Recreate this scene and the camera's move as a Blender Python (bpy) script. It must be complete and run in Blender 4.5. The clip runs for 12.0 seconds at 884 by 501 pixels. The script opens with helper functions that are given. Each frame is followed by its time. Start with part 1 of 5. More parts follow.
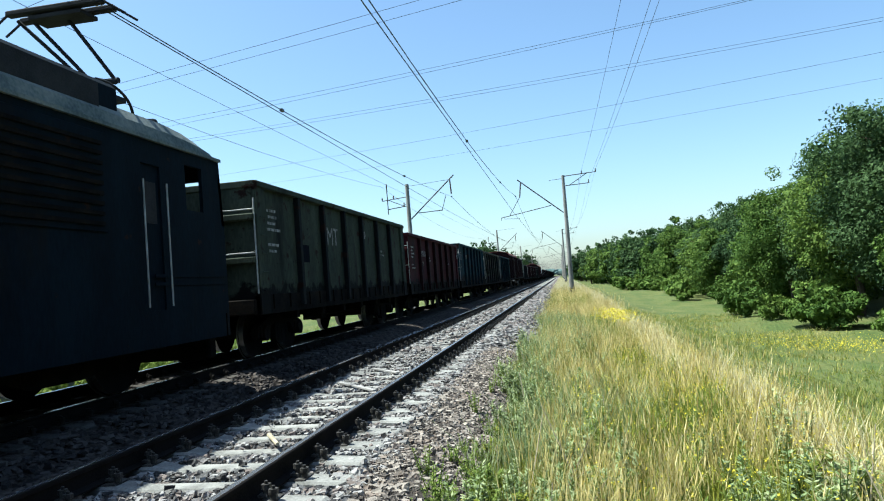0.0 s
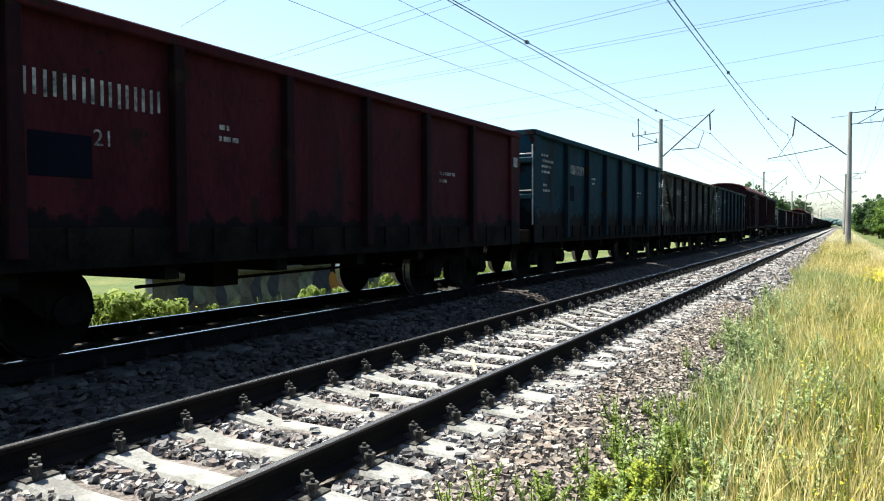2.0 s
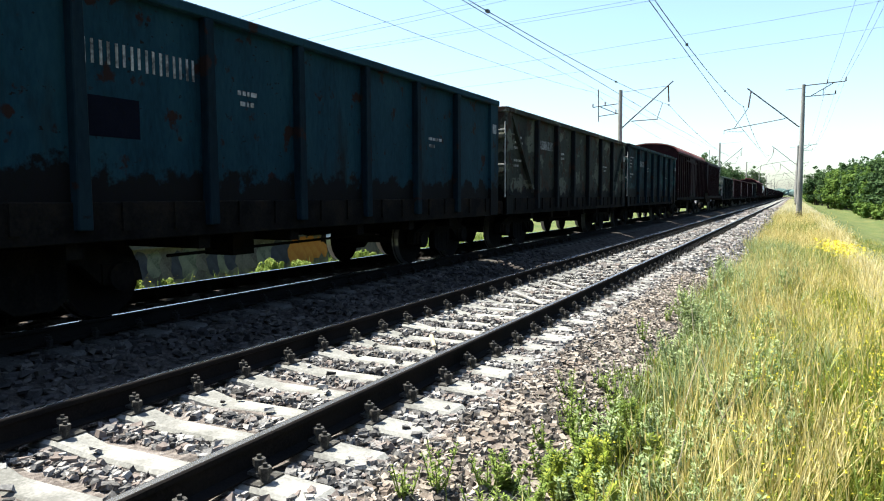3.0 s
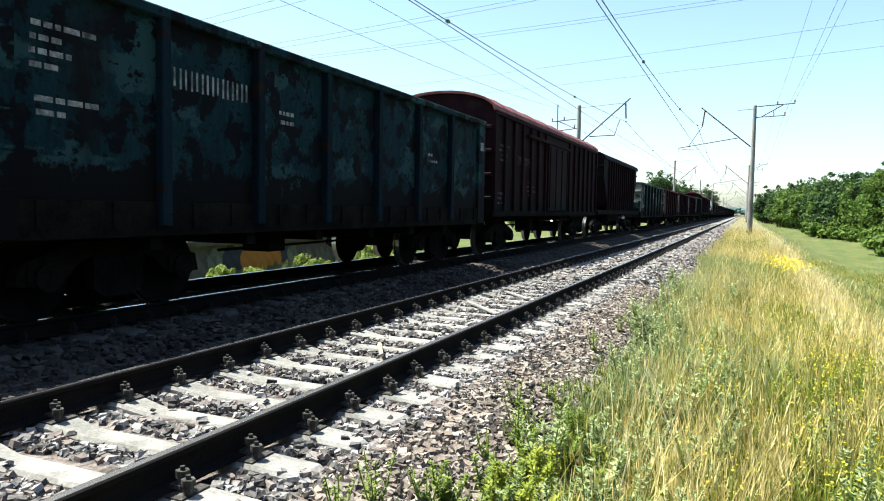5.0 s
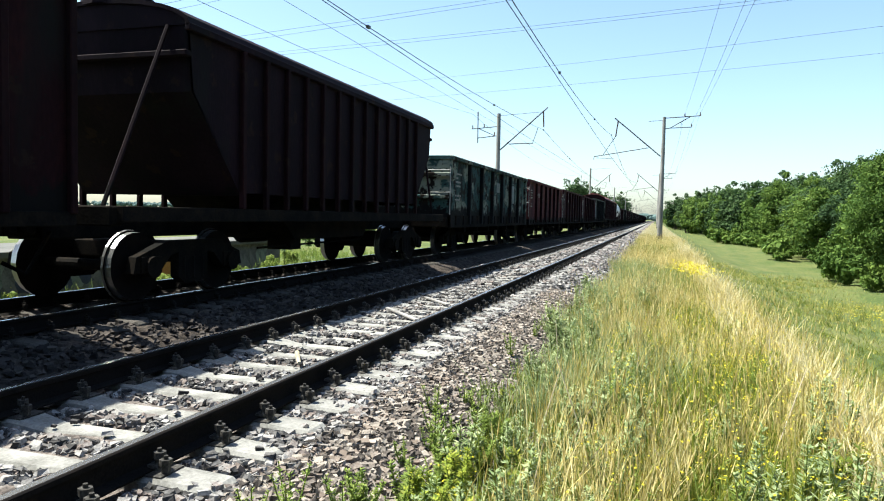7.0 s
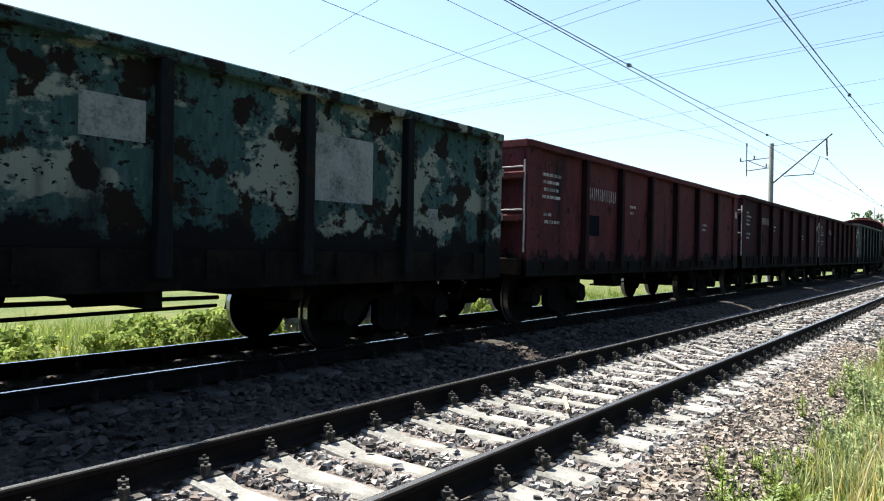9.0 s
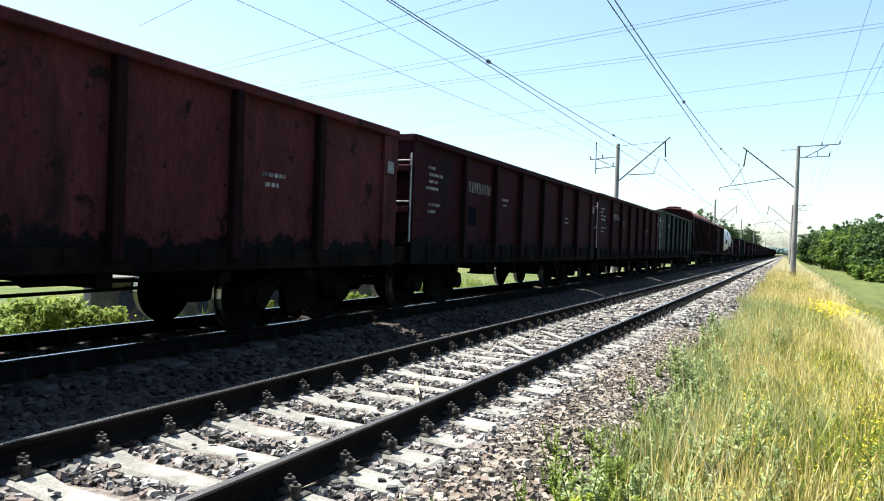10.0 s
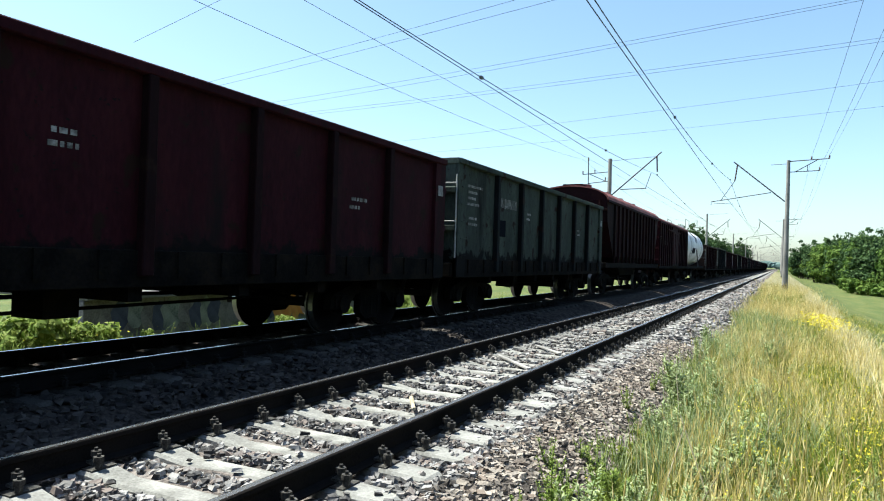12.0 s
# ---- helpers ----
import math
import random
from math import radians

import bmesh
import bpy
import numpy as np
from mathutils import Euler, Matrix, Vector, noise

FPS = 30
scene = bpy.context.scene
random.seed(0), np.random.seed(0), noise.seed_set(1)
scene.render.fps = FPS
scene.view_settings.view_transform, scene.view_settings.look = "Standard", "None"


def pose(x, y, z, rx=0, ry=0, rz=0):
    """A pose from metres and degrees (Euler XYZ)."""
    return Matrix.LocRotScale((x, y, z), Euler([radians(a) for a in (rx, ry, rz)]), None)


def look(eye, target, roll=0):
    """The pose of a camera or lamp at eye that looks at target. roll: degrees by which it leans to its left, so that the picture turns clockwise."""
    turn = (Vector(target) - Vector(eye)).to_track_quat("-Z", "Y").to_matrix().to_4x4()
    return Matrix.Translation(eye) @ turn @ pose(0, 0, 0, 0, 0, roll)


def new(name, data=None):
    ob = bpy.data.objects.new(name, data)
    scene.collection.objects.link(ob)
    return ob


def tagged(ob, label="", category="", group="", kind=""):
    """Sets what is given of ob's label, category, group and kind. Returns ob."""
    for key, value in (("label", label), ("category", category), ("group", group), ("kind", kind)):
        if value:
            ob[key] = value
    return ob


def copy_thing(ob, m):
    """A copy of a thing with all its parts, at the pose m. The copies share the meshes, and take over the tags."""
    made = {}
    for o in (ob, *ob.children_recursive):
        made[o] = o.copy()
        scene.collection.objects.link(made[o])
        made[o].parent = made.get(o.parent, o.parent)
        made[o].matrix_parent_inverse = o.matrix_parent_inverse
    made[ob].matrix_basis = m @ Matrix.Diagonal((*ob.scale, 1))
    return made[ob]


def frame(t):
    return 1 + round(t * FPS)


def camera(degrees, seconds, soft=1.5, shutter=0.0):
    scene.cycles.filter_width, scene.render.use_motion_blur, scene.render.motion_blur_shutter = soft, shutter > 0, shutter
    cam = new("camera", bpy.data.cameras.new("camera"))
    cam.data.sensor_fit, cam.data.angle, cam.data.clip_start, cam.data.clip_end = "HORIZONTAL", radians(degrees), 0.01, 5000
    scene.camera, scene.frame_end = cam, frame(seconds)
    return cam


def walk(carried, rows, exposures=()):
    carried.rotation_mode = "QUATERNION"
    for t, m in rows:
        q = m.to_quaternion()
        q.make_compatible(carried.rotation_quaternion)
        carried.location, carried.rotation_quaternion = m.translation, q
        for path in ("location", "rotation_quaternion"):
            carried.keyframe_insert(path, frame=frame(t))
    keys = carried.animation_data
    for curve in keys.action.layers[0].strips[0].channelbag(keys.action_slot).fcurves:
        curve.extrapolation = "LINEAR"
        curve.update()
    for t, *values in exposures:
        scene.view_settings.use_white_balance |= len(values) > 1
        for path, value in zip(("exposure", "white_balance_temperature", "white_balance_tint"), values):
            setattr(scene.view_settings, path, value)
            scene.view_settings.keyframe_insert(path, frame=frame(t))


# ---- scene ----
cam = camera(64.8, 12.0, 1.1)
PATH = [
    (0, (3.046, -3.03, 1.225), (2.715, -1.06, 1.319), -4.4),
    (0.1, (3.087, -2.999, 1.228), (2.765, -1.027, 1.312), 1.3),
    (0.5, (3.253, -2.883, 1.247), (2.51, -1.033, 1.4), -0.8),
    (1, (3.429, -2.818, 1.253), (2.56, -1.016, 1.275), -2.4),
    (1.5, (3.444, -2.828, 1.264), (2.559, -1.034, 1.26), -1.6),
    (2, (3.407, -2.879, 1.26), (2.412, -1.146, 1.193), -0.3),
    (2.5, (3.393, -2.885, 1.247), (2.473, -1.114, 1.12), 0.9),
    (3, (3.403, -2.791, 1.306), (2.506, -1.01, 1.153), -0.3),
    (3.5, (3.445, -2.705, 1.317), (2.645, -0.876, 1.199), 0.9),
    (3.7, (3.449, -2.692, 1.313), (2.658, -0.858, 1.218), 0.8),
    (5.3, (3.416, -2.607, 1.24), (2.625, -0.775, 1.101), 0.9),
    (5.5, (3.411, -2.603, 1.242), (2.652, -0.759, 1.083), 1.4),
    (6, (3.443, -2.611, 1.25), (2.745, -0.739, 1.15), 1.8),
    (6.5, (3.472, -2.633, 1.261), (2.867, -0.729, 1.163), 1.2),
    (6.7, (3.479, -2.638, 1.26), (2.897, -0.728, 1.155), 1.2),
    (8.3, (3.379, -2.69, 1.316), (2.523, -0.883, 1.315), 0.5),
    (8.5, (3.36, -2.696, 1.319), (2.356, -0.966, 1.318), 0.5),
    (9, (3.314, -2.702, 1.328), (2.094, -1.117, 1.323), 1.1),
    (9.5, (3.34, -2.692, 1.327), (2.113, -1.112, 1.321), 2.1),
    (10, (3.413, -2.676, 1.31), (2.524, -0.885, 1.286), 2.0),
    (10.5, (3.441, -2.665, 1.301), (2.812, -0.766, 1.288), 2.7),
    (11, (3.437, -2.661, 1.293), (2.858, -0.747, 1.267), 2.5),
    (11.5, (3.446, -2.67, 1.29), (2.784, -0.783, 1.263), 2.1),
    (12, (3.413, -2.71, 1.299), (2.54, -0.911, 1.319), 1.8),
]
EXPOSURE = [(0.0, 1.3, 5900, -2), (1.0, 1.48, 6300, 4), (2.5, 1.75, 6500, 4), (6.5, 1.62, 6450, 3), (8.5, 1.5, 6400, 4), (9.5, 1.88, 6800, 9), (10.5, 1.52, 6250, 1), (12.0, 1.48, 6250, 1)]
walk(cam, [(t, look(eye, aim, roll)) for t, eye, aim, roll in PATH], EXPOSURE)

# ---- light: high sun beyond the train, clear sky ----
SUN_WAY = Vector((1.0, 0.08, -1.88)).normalized()
SUN_EL = math.asin(-SUN_WAY.z)
world = bpy.data.worlds.new("sky")
scene.world = world
world.use_nodes = True
wn = world.node_tree.nodes
sky = wn.new("ShaderNodeTexSky")
sky.sky_type, sky.sun_disc = "NISHITA", False
sky.sun_elevation = SUN_EL
sky.sun_rotation = math.atan2(-SUN_WAY.x, -SUN_WAY.y)
sky.air_density, sky.dust_density, sky.ozone_density = 1.0, 1.3, 2.7
wn["Background"].inputs["Strength"].default_value = 0.09
world.node_tree.links.new(sky.outputs["Color"], wn["Background"].inputs["Color"])
sun = new("sun", bpy.data.lights.new("sun", "SUN"))
sun.data.energy, sun.data.angle, sun.data.color = 5.0, radians(0.55), (1.0, 0.95, 0.87)
sun.matrix_world = look((-60, -5, 110), Vector((-60, -5, 110)) + SUN_WAY * 10)

# ---- materials ----


def mat(name, colors, rough=0.8, metal=0.0, scale=3.0, fine=40.0, bump=0.3, stretch=(1, 1, 1), spread=0.12, island=0.0, obj=0.0, dist=0.01):
    """Two scales of noise pick among the colours; fine noise gives relief."""
    m = bpy.data.materials.new(name)
    m.use_nodes = True
    nt = m.node_tree
    n, l = nt.nodes, nt.links
    b = n["Principled BSDF"]
    b.inputs["Roughness"].default_value, b.inputs["Metallic"].default_value = rough, metal
    b.inputs["Specular IOR Level"].default_value = 0.25
    co = n.new("ShaderNodeTexCoord")
    mp = n.new("ShaderNodeMapping")
    mp.inputs["Scale"].default_value = stretch
    l.new(co.outputs["Object"], mp.inputs["Vector"])
    big, small = n.new("ShaderNodeTexNoise"), n.new("ShaderNodeTexNoise")
    for q, s, d in ((big, scale, 6), (small, fine, 4)):
        q.inputs["Scale"].default_value, q.inputs["Detail"].default_value = s, d
        l.new(mp.outputs["Vector"], q.inputs["Vector"])
    ramp = n.new("ShaderNodeValToRGB")
    e = ramp.color_ramp.elements
    k = len(colors)
    while len(e) < k:
        e.new(0.5)
    for i, c in enumerate(colors):
        e[i].position = 0.5 + spread * (2 * i / max(k - 1, 1) - 1)
        e[i].color = (*c, 1)
    mixv = n.new("ShaderNodeMath")
    mixv.operation = "MULTIPLY_ADD"
    mixv.inputs[1].default_value = 0.35
    l.new(small.outputs["Fac"], mixv.inputs[0])
    sub = n.new("ShaderNodeMath")
    sub.operation = "MULTIPLY"
    sub.inputs[1].default_value = 0.65
    l.new(big.outputs["Fac"], sub.inputs[0])
    l.new(sub.outputs[0], mixv.inputs[2])
    value = mixv.outputs[0]
    for amount, kind in ((island, "isl"), (obj, "obj")):
        if amount:
            src = n.new("ShaderNodeNewGeometry").outputs["Random Per Island"] if kind == "isl" else n.new("ShaderNodeObjectInfo").outputs["Random"]
            a = n.new("ShaderNodeMath")
            a.operation = "MULTIPLY_ADD"
            a.inputs[1].default_value = amount
            l.new(src, a.inputs[0])
            s2 = n.new("ShaderNodeMath")
            s2.operation = "SUBTRACT"
            s2.inputs[1].default_value = amount / 2
            l.new(value, s2.inputs[0])
            l.new(s2.outputs[0], a.inputs[2])
            value = a.outputs[0]
    l.new(value, ramp.inputs["Fac"])
    l.new(ramp.outputs["Color"], b.inputs["Base Color"])
    if bump:
        bp = n.new("ShaderNodeBump")
        bp.inputs["Strength"].default_value, bp.inputs["Distance"].default_value = bump, dist
        l.new(small.outputs["Fac"], bp.inputs["Height"])
        l.new(bp.outputs["Normal"], b.inputs["Normal"])
    return m


def leafy(name, colors, island=0.5, through_light=0.35, scale=0.4, obj=0.0, spread=0.22):
    """Thin foliage: diffuse with some light passing through."""
    m = mat(name, colors, 0.75, 0, scale, 6.0, 0, (1, 1, 1), spread, island, obj)
    nt = m.node_tree
    b = nt.nodes["Principled BSDF"]
    b.inputs["Specular IOR Level"].default_value = 0.15
    t = nt.nodes.new("ShaderNodeBsdfTranslucent")
    mx = nt.nodes.new("ShaderNodeMixShader")
    mx.inputs[0].default_value = through_light
    src = b.inputs["Base Color"].links[0].from_socket
    nt.links.new(src, t.inputs["Color"])
    nt.links.new(b.outputs[0], mx.inputs[1])
    nt.links.new(t.outputs[0], mx.inputs[2])
    nt.links.new(mx.outputs[0], nt.nodes["Material Output"].inputs["Surface"])
    return m


M = {}
# Rail sides: rust, with black shade put into the colour.
M["rail_side"] = mat("shade-dark rail rust", [(0.006, 0.0057, 0.0057), (0.014, 0.0115, 0.0105), (0.009, 0.008, 0.008)], 0.95, 0.0, 2, 60, 0.3)
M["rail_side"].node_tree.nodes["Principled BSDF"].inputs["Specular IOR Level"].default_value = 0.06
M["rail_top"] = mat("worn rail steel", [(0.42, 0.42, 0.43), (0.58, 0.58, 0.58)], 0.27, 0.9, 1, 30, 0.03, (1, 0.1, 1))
M["concrete"] = mat("sleeper concrete", [(0.125, 0.121, 0.111), (0.19, 0.185, 0.172), (0.265, 0.258, 0.239)], 0.9, 0, 4, 50, 0.5, obj=0.14)
# Dark copies for the train's track, its cast shade mixed into the colour.
M["concrete_shade"] = mat("shade-dark sleeper concrete", [(0.03, 0.027, 0.024), (0.055, 0.05, 0.045), (0.09, 0.082, 0.074)], 0.95, 0, 4, 50, 0.5, obj=0.1)
M["bolt_shade"] = mat("shade-dark fastening steel", [(0.015, 0.013, 0.012), (0.035, 0.031, 0.028)], 0.8, 0.0, 20, 90, 0.2)
M["bolt"] = mat("greasy steel", [(0.012, 0.011, 0.01), (0.035, 0.032, 0.029), (0.1, 0.095, 0.085)], 0.6, 0.1, 20, 90, 0.2)
M["stone"] = mat("ballast stone", [(0.035, 0.033, 0.033), (0.135, 0.128, 0.125), (0.3, 0.288, 0.278), (0.15, 0.122, 0.11)], 0.9, 0, 1.2, 60, 0.4, island=0.75, spread=0.3)
M["bed"] = mat("ballast bed", [(0.05, 0.042, 0.038), (0.12, 0.1, 0.09), (0.2, 0.175, 0.16)], 0.95, 0, 6, 24, 1.0, dist=0.05)
M["stone_brown"] = mat("dust-brown shoulder stone", [(0.035, 0.029, 0.025), (0.135, 0.114, 0.098), (0.3, 0.262, 0.225), (0.155, 0.122, 0.1)], 0.9, 0, 1.2, 60, 0.4, island=0.75, spread=0.3)
# Darker ballast pair: the train's shadow is put into these tones.
M["stone_shade"] = mat("shade-dark ballast stone", [(0.022, 0.02, 0.02), (0.055, 0.048, 0.045), (0.1, 0.085, 0.075)], 0.9, 0, 1.2, 60, 0.4, island=0.5, spread=0.3)
M["bed_shade"] = mat("shade-dark ballast bed", [(0.02, 0.017, 0.015), (0.05, 0.042, 0.037), (0.085, 0.07, 0.06)], 0.95, 0, 6, 24, 1.0, dist=0.05)
M["pole"] = mat("pole concrete", [(0.14, 0.135, 0.125), (0.22, 0.21, 0.195), (0.3, 0.285, 0.265)], 0.9, 0, 2, 40, 0.4, (1, 1, 0.3))
M["pole_mark"] = mat("black tar band", [(0.02, 0.02, 0.02), (0.05, 0.05, 0.05)], 0.8)
M["steel"] = mat("galvanised steel", [(0.05, 0.05, 0.052), (0.1, 0.1, 0.1)], 0.7, 0.2, 5, 40, 0.1)
M["insulator"] = mat("brown porcelain", [(0.05, 0.025, 0.018), (0.09, 0.05, 0.03)], 0.25)
M["wire"] = mat("weathered copper wire", [(0.05, 0.055, 0.05), (0.1, 0.1, 0.09)], 0.5, 0.5)
# Undergear and wheels: grime, with the shade beneath wagons put into the colour.
M["under"] = mat("undergear grime and shade", [(0.004, 0.004, 0.004), (0.009, 0.008, 0.007), (0.016, 0.012, 0.009)], 0.95, 0.0, 3, 30, 0.3)
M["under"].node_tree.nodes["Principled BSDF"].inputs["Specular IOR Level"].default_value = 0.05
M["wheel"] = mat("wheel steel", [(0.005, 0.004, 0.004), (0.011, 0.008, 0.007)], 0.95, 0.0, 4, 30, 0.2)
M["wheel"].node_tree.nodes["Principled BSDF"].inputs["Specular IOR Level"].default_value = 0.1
M["tread"] = mat("polished tread", [(0.3, 0.3, 0.3), (0.42, 0.42, 0.42)], 0.3, 0.9)
M["letter"] = mat("faded white lettering", [(0.05, 0.047, 0.046), (0.2, 0.195, 0.185), (0.38, 0.37, 0.355)], 0.8, 0, 7, 30, 0.1)
M["patch"] = mat("dark repaint patch", [(0.003, 0.004, 0.008), (0.005, 0.006, 0.011)], 0.9)
M["letter_faint"] = mat("worn-off lettering", [(0.01, 0.006, 0.006), (0.06, 0.05, 0.05), (0.15, 0.14, 0.135)], 0.85, 0, 6, 30, 0.1, spread=0.09)
# Low sheen keeps the painted train shade, and the overpainted squares, dark.
for q in ("patch", "stone_shade", "bed_shade", "concrete_shade", "bolt_shade"):
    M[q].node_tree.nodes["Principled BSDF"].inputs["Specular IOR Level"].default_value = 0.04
M["patch_pale"] = mat("pale repaint", [(0.06, 0.078, 0.074), (0.17, 0.19, 0.18), (0.23, 0.25, 0.235)], 0.8, 0, 2.5, 30, 0.2)
M["plate"] = mat("pale plate", [(0.12, 0.12, 0.12), (0.24, 0.24, 0.235), (0.32, 0.32, 0.31)], 0.7, 0, 9)


def paint(name, a, b, rust=(0.018, 0.009, 0.007), grime=(0.008, 0.0075, 0.0075), peel=0.0, pale=None, cover=0.52, soot_shade=0.0):
    """Old wagon paint: streaks that run down, rust spots, with peel flaked islands, and below a given height a ragged
    band of coal dirt and painted shade.
    """
    m = mat(name, [tuple(c * 0.6 for c in a), a, b], 0.8, 0, 1.3, 22, 0.25, (1, 1, 0.35), 0.14)
    nt = m.node_tree
    n, l = nt.nodes, nt.links
    bs = n["Principled BSDF"]
    bs.inputs["Specular IOR Level"].default_value = 0.08
    src = bs.inputs["Base Color"].links[0].from_socket
    co = n.new("ShaderNodeTexCoord")
    over = ((1.0, cover, cover + 0.03, pale, (1, 1, 1.4)),) if pale else ()
    for scale, lo, hi, col, st in over + ((2.6, 0.60 - peel, 0.64 - peel, rust, (1, 1, 1)), (1.1, 0.58, 0.72, grime, (1, 1, 0.25)), (9.0, 0.66 - peel * 0.7, 0.68 - peel * 0.7, grime, (1, 1, 1.6))):
        mp = n.new("ShaderNodeMapping")
        mp.inputs["Scale"].default_value = st
        l.new(co.outputs["Object"], mp.inputs["Vector"])
        q = n.new("ShaderNodeTexNoise")
        q.inputs["Scale"].default_value, q.inputs["Detail"].default_value, q.inputs["Roughness"].default_value = scale, 7, 0.6
        l.new(mp.outputs["Vector"], q.inputs["Vector"])
        r = n.new("ShaderNodeMapRange")
        r.inputs["From Min"].default_value, r.inputs["From Max"].default_value = lo, hi
        l.new(q.outputs["Fac"], r.inputs["Value"])
        mx = n.new("ShaderNodeMix")
        mx.data_type = "RGBA"
        l.new(r.outputs["Result"], mx.inputs["Factor"])
        l.new(src, mx.inputs["A"])
        mx.inputs["B"].default_value = (*col, 1)
        src = mx.outputs["Result"]
    # Ragged near-black band low on the walls: coal dirt with shade painted in.
    if soot_shade:
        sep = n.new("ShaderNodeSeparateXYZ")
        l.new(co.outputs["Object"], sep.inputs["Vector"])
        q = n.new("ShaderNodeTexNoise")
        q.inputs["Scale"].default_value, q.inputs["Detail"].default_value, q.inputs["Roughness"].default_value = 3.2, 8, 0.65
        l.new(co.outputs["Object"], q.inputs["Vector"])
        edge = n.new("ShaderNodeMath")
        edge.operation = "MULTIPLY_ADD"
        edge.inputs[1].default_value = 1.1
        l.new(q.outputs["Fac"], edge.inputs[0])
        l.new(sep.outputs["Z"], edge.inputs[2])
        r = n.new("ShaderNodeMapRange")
        r.inputs["From Min"].default_value, r.inputs["From Max"].default_value = soot_shade + 0.6, soot_shade + 0.5
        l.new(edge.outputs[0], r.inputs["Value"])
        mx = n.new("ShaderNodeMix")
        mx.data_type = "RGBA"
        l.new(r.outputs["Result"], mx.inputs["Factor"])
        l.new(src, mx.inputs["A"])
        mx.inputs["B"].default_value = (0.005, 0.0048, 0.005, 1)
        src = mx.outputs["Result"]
    l.new(src, bs.inputs["Base Color"])
    return m


# Side posts: darker tones than the wall panels.
M["post_dark"] = paint("dark post paint", (0.007, 0.0085, 0.0095), (0.013, 0.0145, 0.015))
M["post_red"] = paint("dark red post paint", (0.012, 0.004, 0.005), (0.02, 0.0065, 0.008))
M["post_blue"] = paint("dark blue post paint", (0.004, 0.012, 0.018), (0.007, 0.018, 0.025))
M["p_green"] = paint("faded green paint", (0.042, 0.054, 0.046), (0.07, 0.085, 0.07), soot_shade=1.4)
M["p_dark_green"] = paint("dark green paint", (0.034, 0.043, 0.031), (0.058, 0.068, 0.049), soot_shade=1.4)
M["p_red"] = paint("dark red paint", (0.036, 0.0068, 0.0095), (0.052, 0.011, 0.0135), soot_shade=1.4)
M["p_brown"] = paint("red-brown paint", (0.07, 0.02, 0.022), (0.1, 0.03, 0.032), soot_shade=1.25)
M["p_maroon"] = paint("maroon paint", (0.026, 0.005, 0.0085), (0.038, 0.0085, 0.012), soot_shade=1.35)
M["p_blue"] = paint("dark blue paint", (0.0065, 0.028, 0.042), (0.011, 0.039, 0.053), soot_shade=1.6)
M["p_olive"] = paint("rusted olive paint", (0.026, 0.03, 0.024), (0.045, 0.05, 0.036), (0.03, 0.018, 0.012), peel=0.06, pale=(0.085, 0.09, 0.07), soot_shade=1.5)
M["p_teal"] = paint("flaked teal paint", (0.006, 0.024, 0.03), (0.012, 0.038, 0.044), (0.004, 0.005, 0.007), peel=0.09, pale=(0.022, 0.056, 0.058), soot_shade=1.65)
M["p_pale"] = paint("flaked pale green paint", (0.028, 0.062, 0.06), (0.05, 0.092, 0.085), (0.011, 0.008, 0.006), peel=0.085, pale=(0.17, 0.19, 0.155), cover=0.5, soot_shade=1.5)
# Covered wagon and locomotive walls: paint darkened to carry their shade.
M["p_box"] = paint("boxcar red paint", (0.013, 0.0034, 0.0048), (0.022, 0.006, 0.0068), soot_shade=1.5)
M["p_hopper"] = paint("hopper purple-brown paint", (0.0085, 0.004, 0.0068), (0.014, 0.0066, 0.01), soot_shade=1.5)
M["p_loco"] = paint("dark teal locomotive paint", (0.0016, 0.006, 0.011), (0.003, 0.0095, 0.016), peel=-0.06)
M["p_dark"] = paint("dark brown paint", (0.025, 0.015, 0.013), (0.04, 0.023, 0.02))
M["p_white"] = mat("tank white paint", [(0.45, 0.45, 0.45), (0.68, 0.68, 0.67), (0.78, 0.78, 0.77)], 0.5, 0, 1.2, 14, 0.1, (1, 1, 0.3))
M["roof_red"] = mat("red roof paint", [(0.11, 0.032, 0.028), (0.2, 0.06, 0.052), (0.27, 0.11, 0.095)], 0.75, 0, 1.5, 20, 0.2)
M["roof_loco"] = mat("pale roof paint", [(0.06, 0.08, 0.08), (0.13, 0.15, 0.14), (0.2, 0.21, 0.19)], 0.7, 0, 1.5, 20, 0.2)
M["rib"] = mat("bright worn edge paint", [(0.2, 0.2, 0.19), (0.42, 0.42, 0.4)], 0.6, 0, 6, 30, 0.1)
M["load"] = mat("coal load", [(0.02, 0.018, 0.016), (0.06, 0.05, 0.045), (0.1, 0.085, 0.07)], 0.95, 0, 2, 14, 1.0, dist=0.06)
M["glass"] = mat("cab glass", [(0.8, 0.85, 0.85), (0.85, 0.88, 0.88)], 0.05, 0, bump=0)
M["glass"].node_tree.nodes["Principled BSDF"].inputs["Transmission Weight"].default_value = 1.0
M["dark"] = mat("dark interior", [(0.012, 0.012, 0.013), (0.025, 0.025, 0.026)], 0.9)
M["wallp"] = mat("platform concrete", [(0.07, 0.068, 0.072), (0.13, 0.125, 0.13), (0.19, 0.18, 0.185)], 0.9, 0, 1.5, 22, 0.4)
M["slab"] = mat("platform slab", [(0.08, 0.08, 0.072), (0.14, 0.135, 0.122)], 0.9, 0, 1.5, 20, 0.3)
M["spray_a"] = mat("pale violet spray paint", [(0.45, 0.42, 0.52), (0.62, 0.6, 0.68)], 0.6, 0, 4)
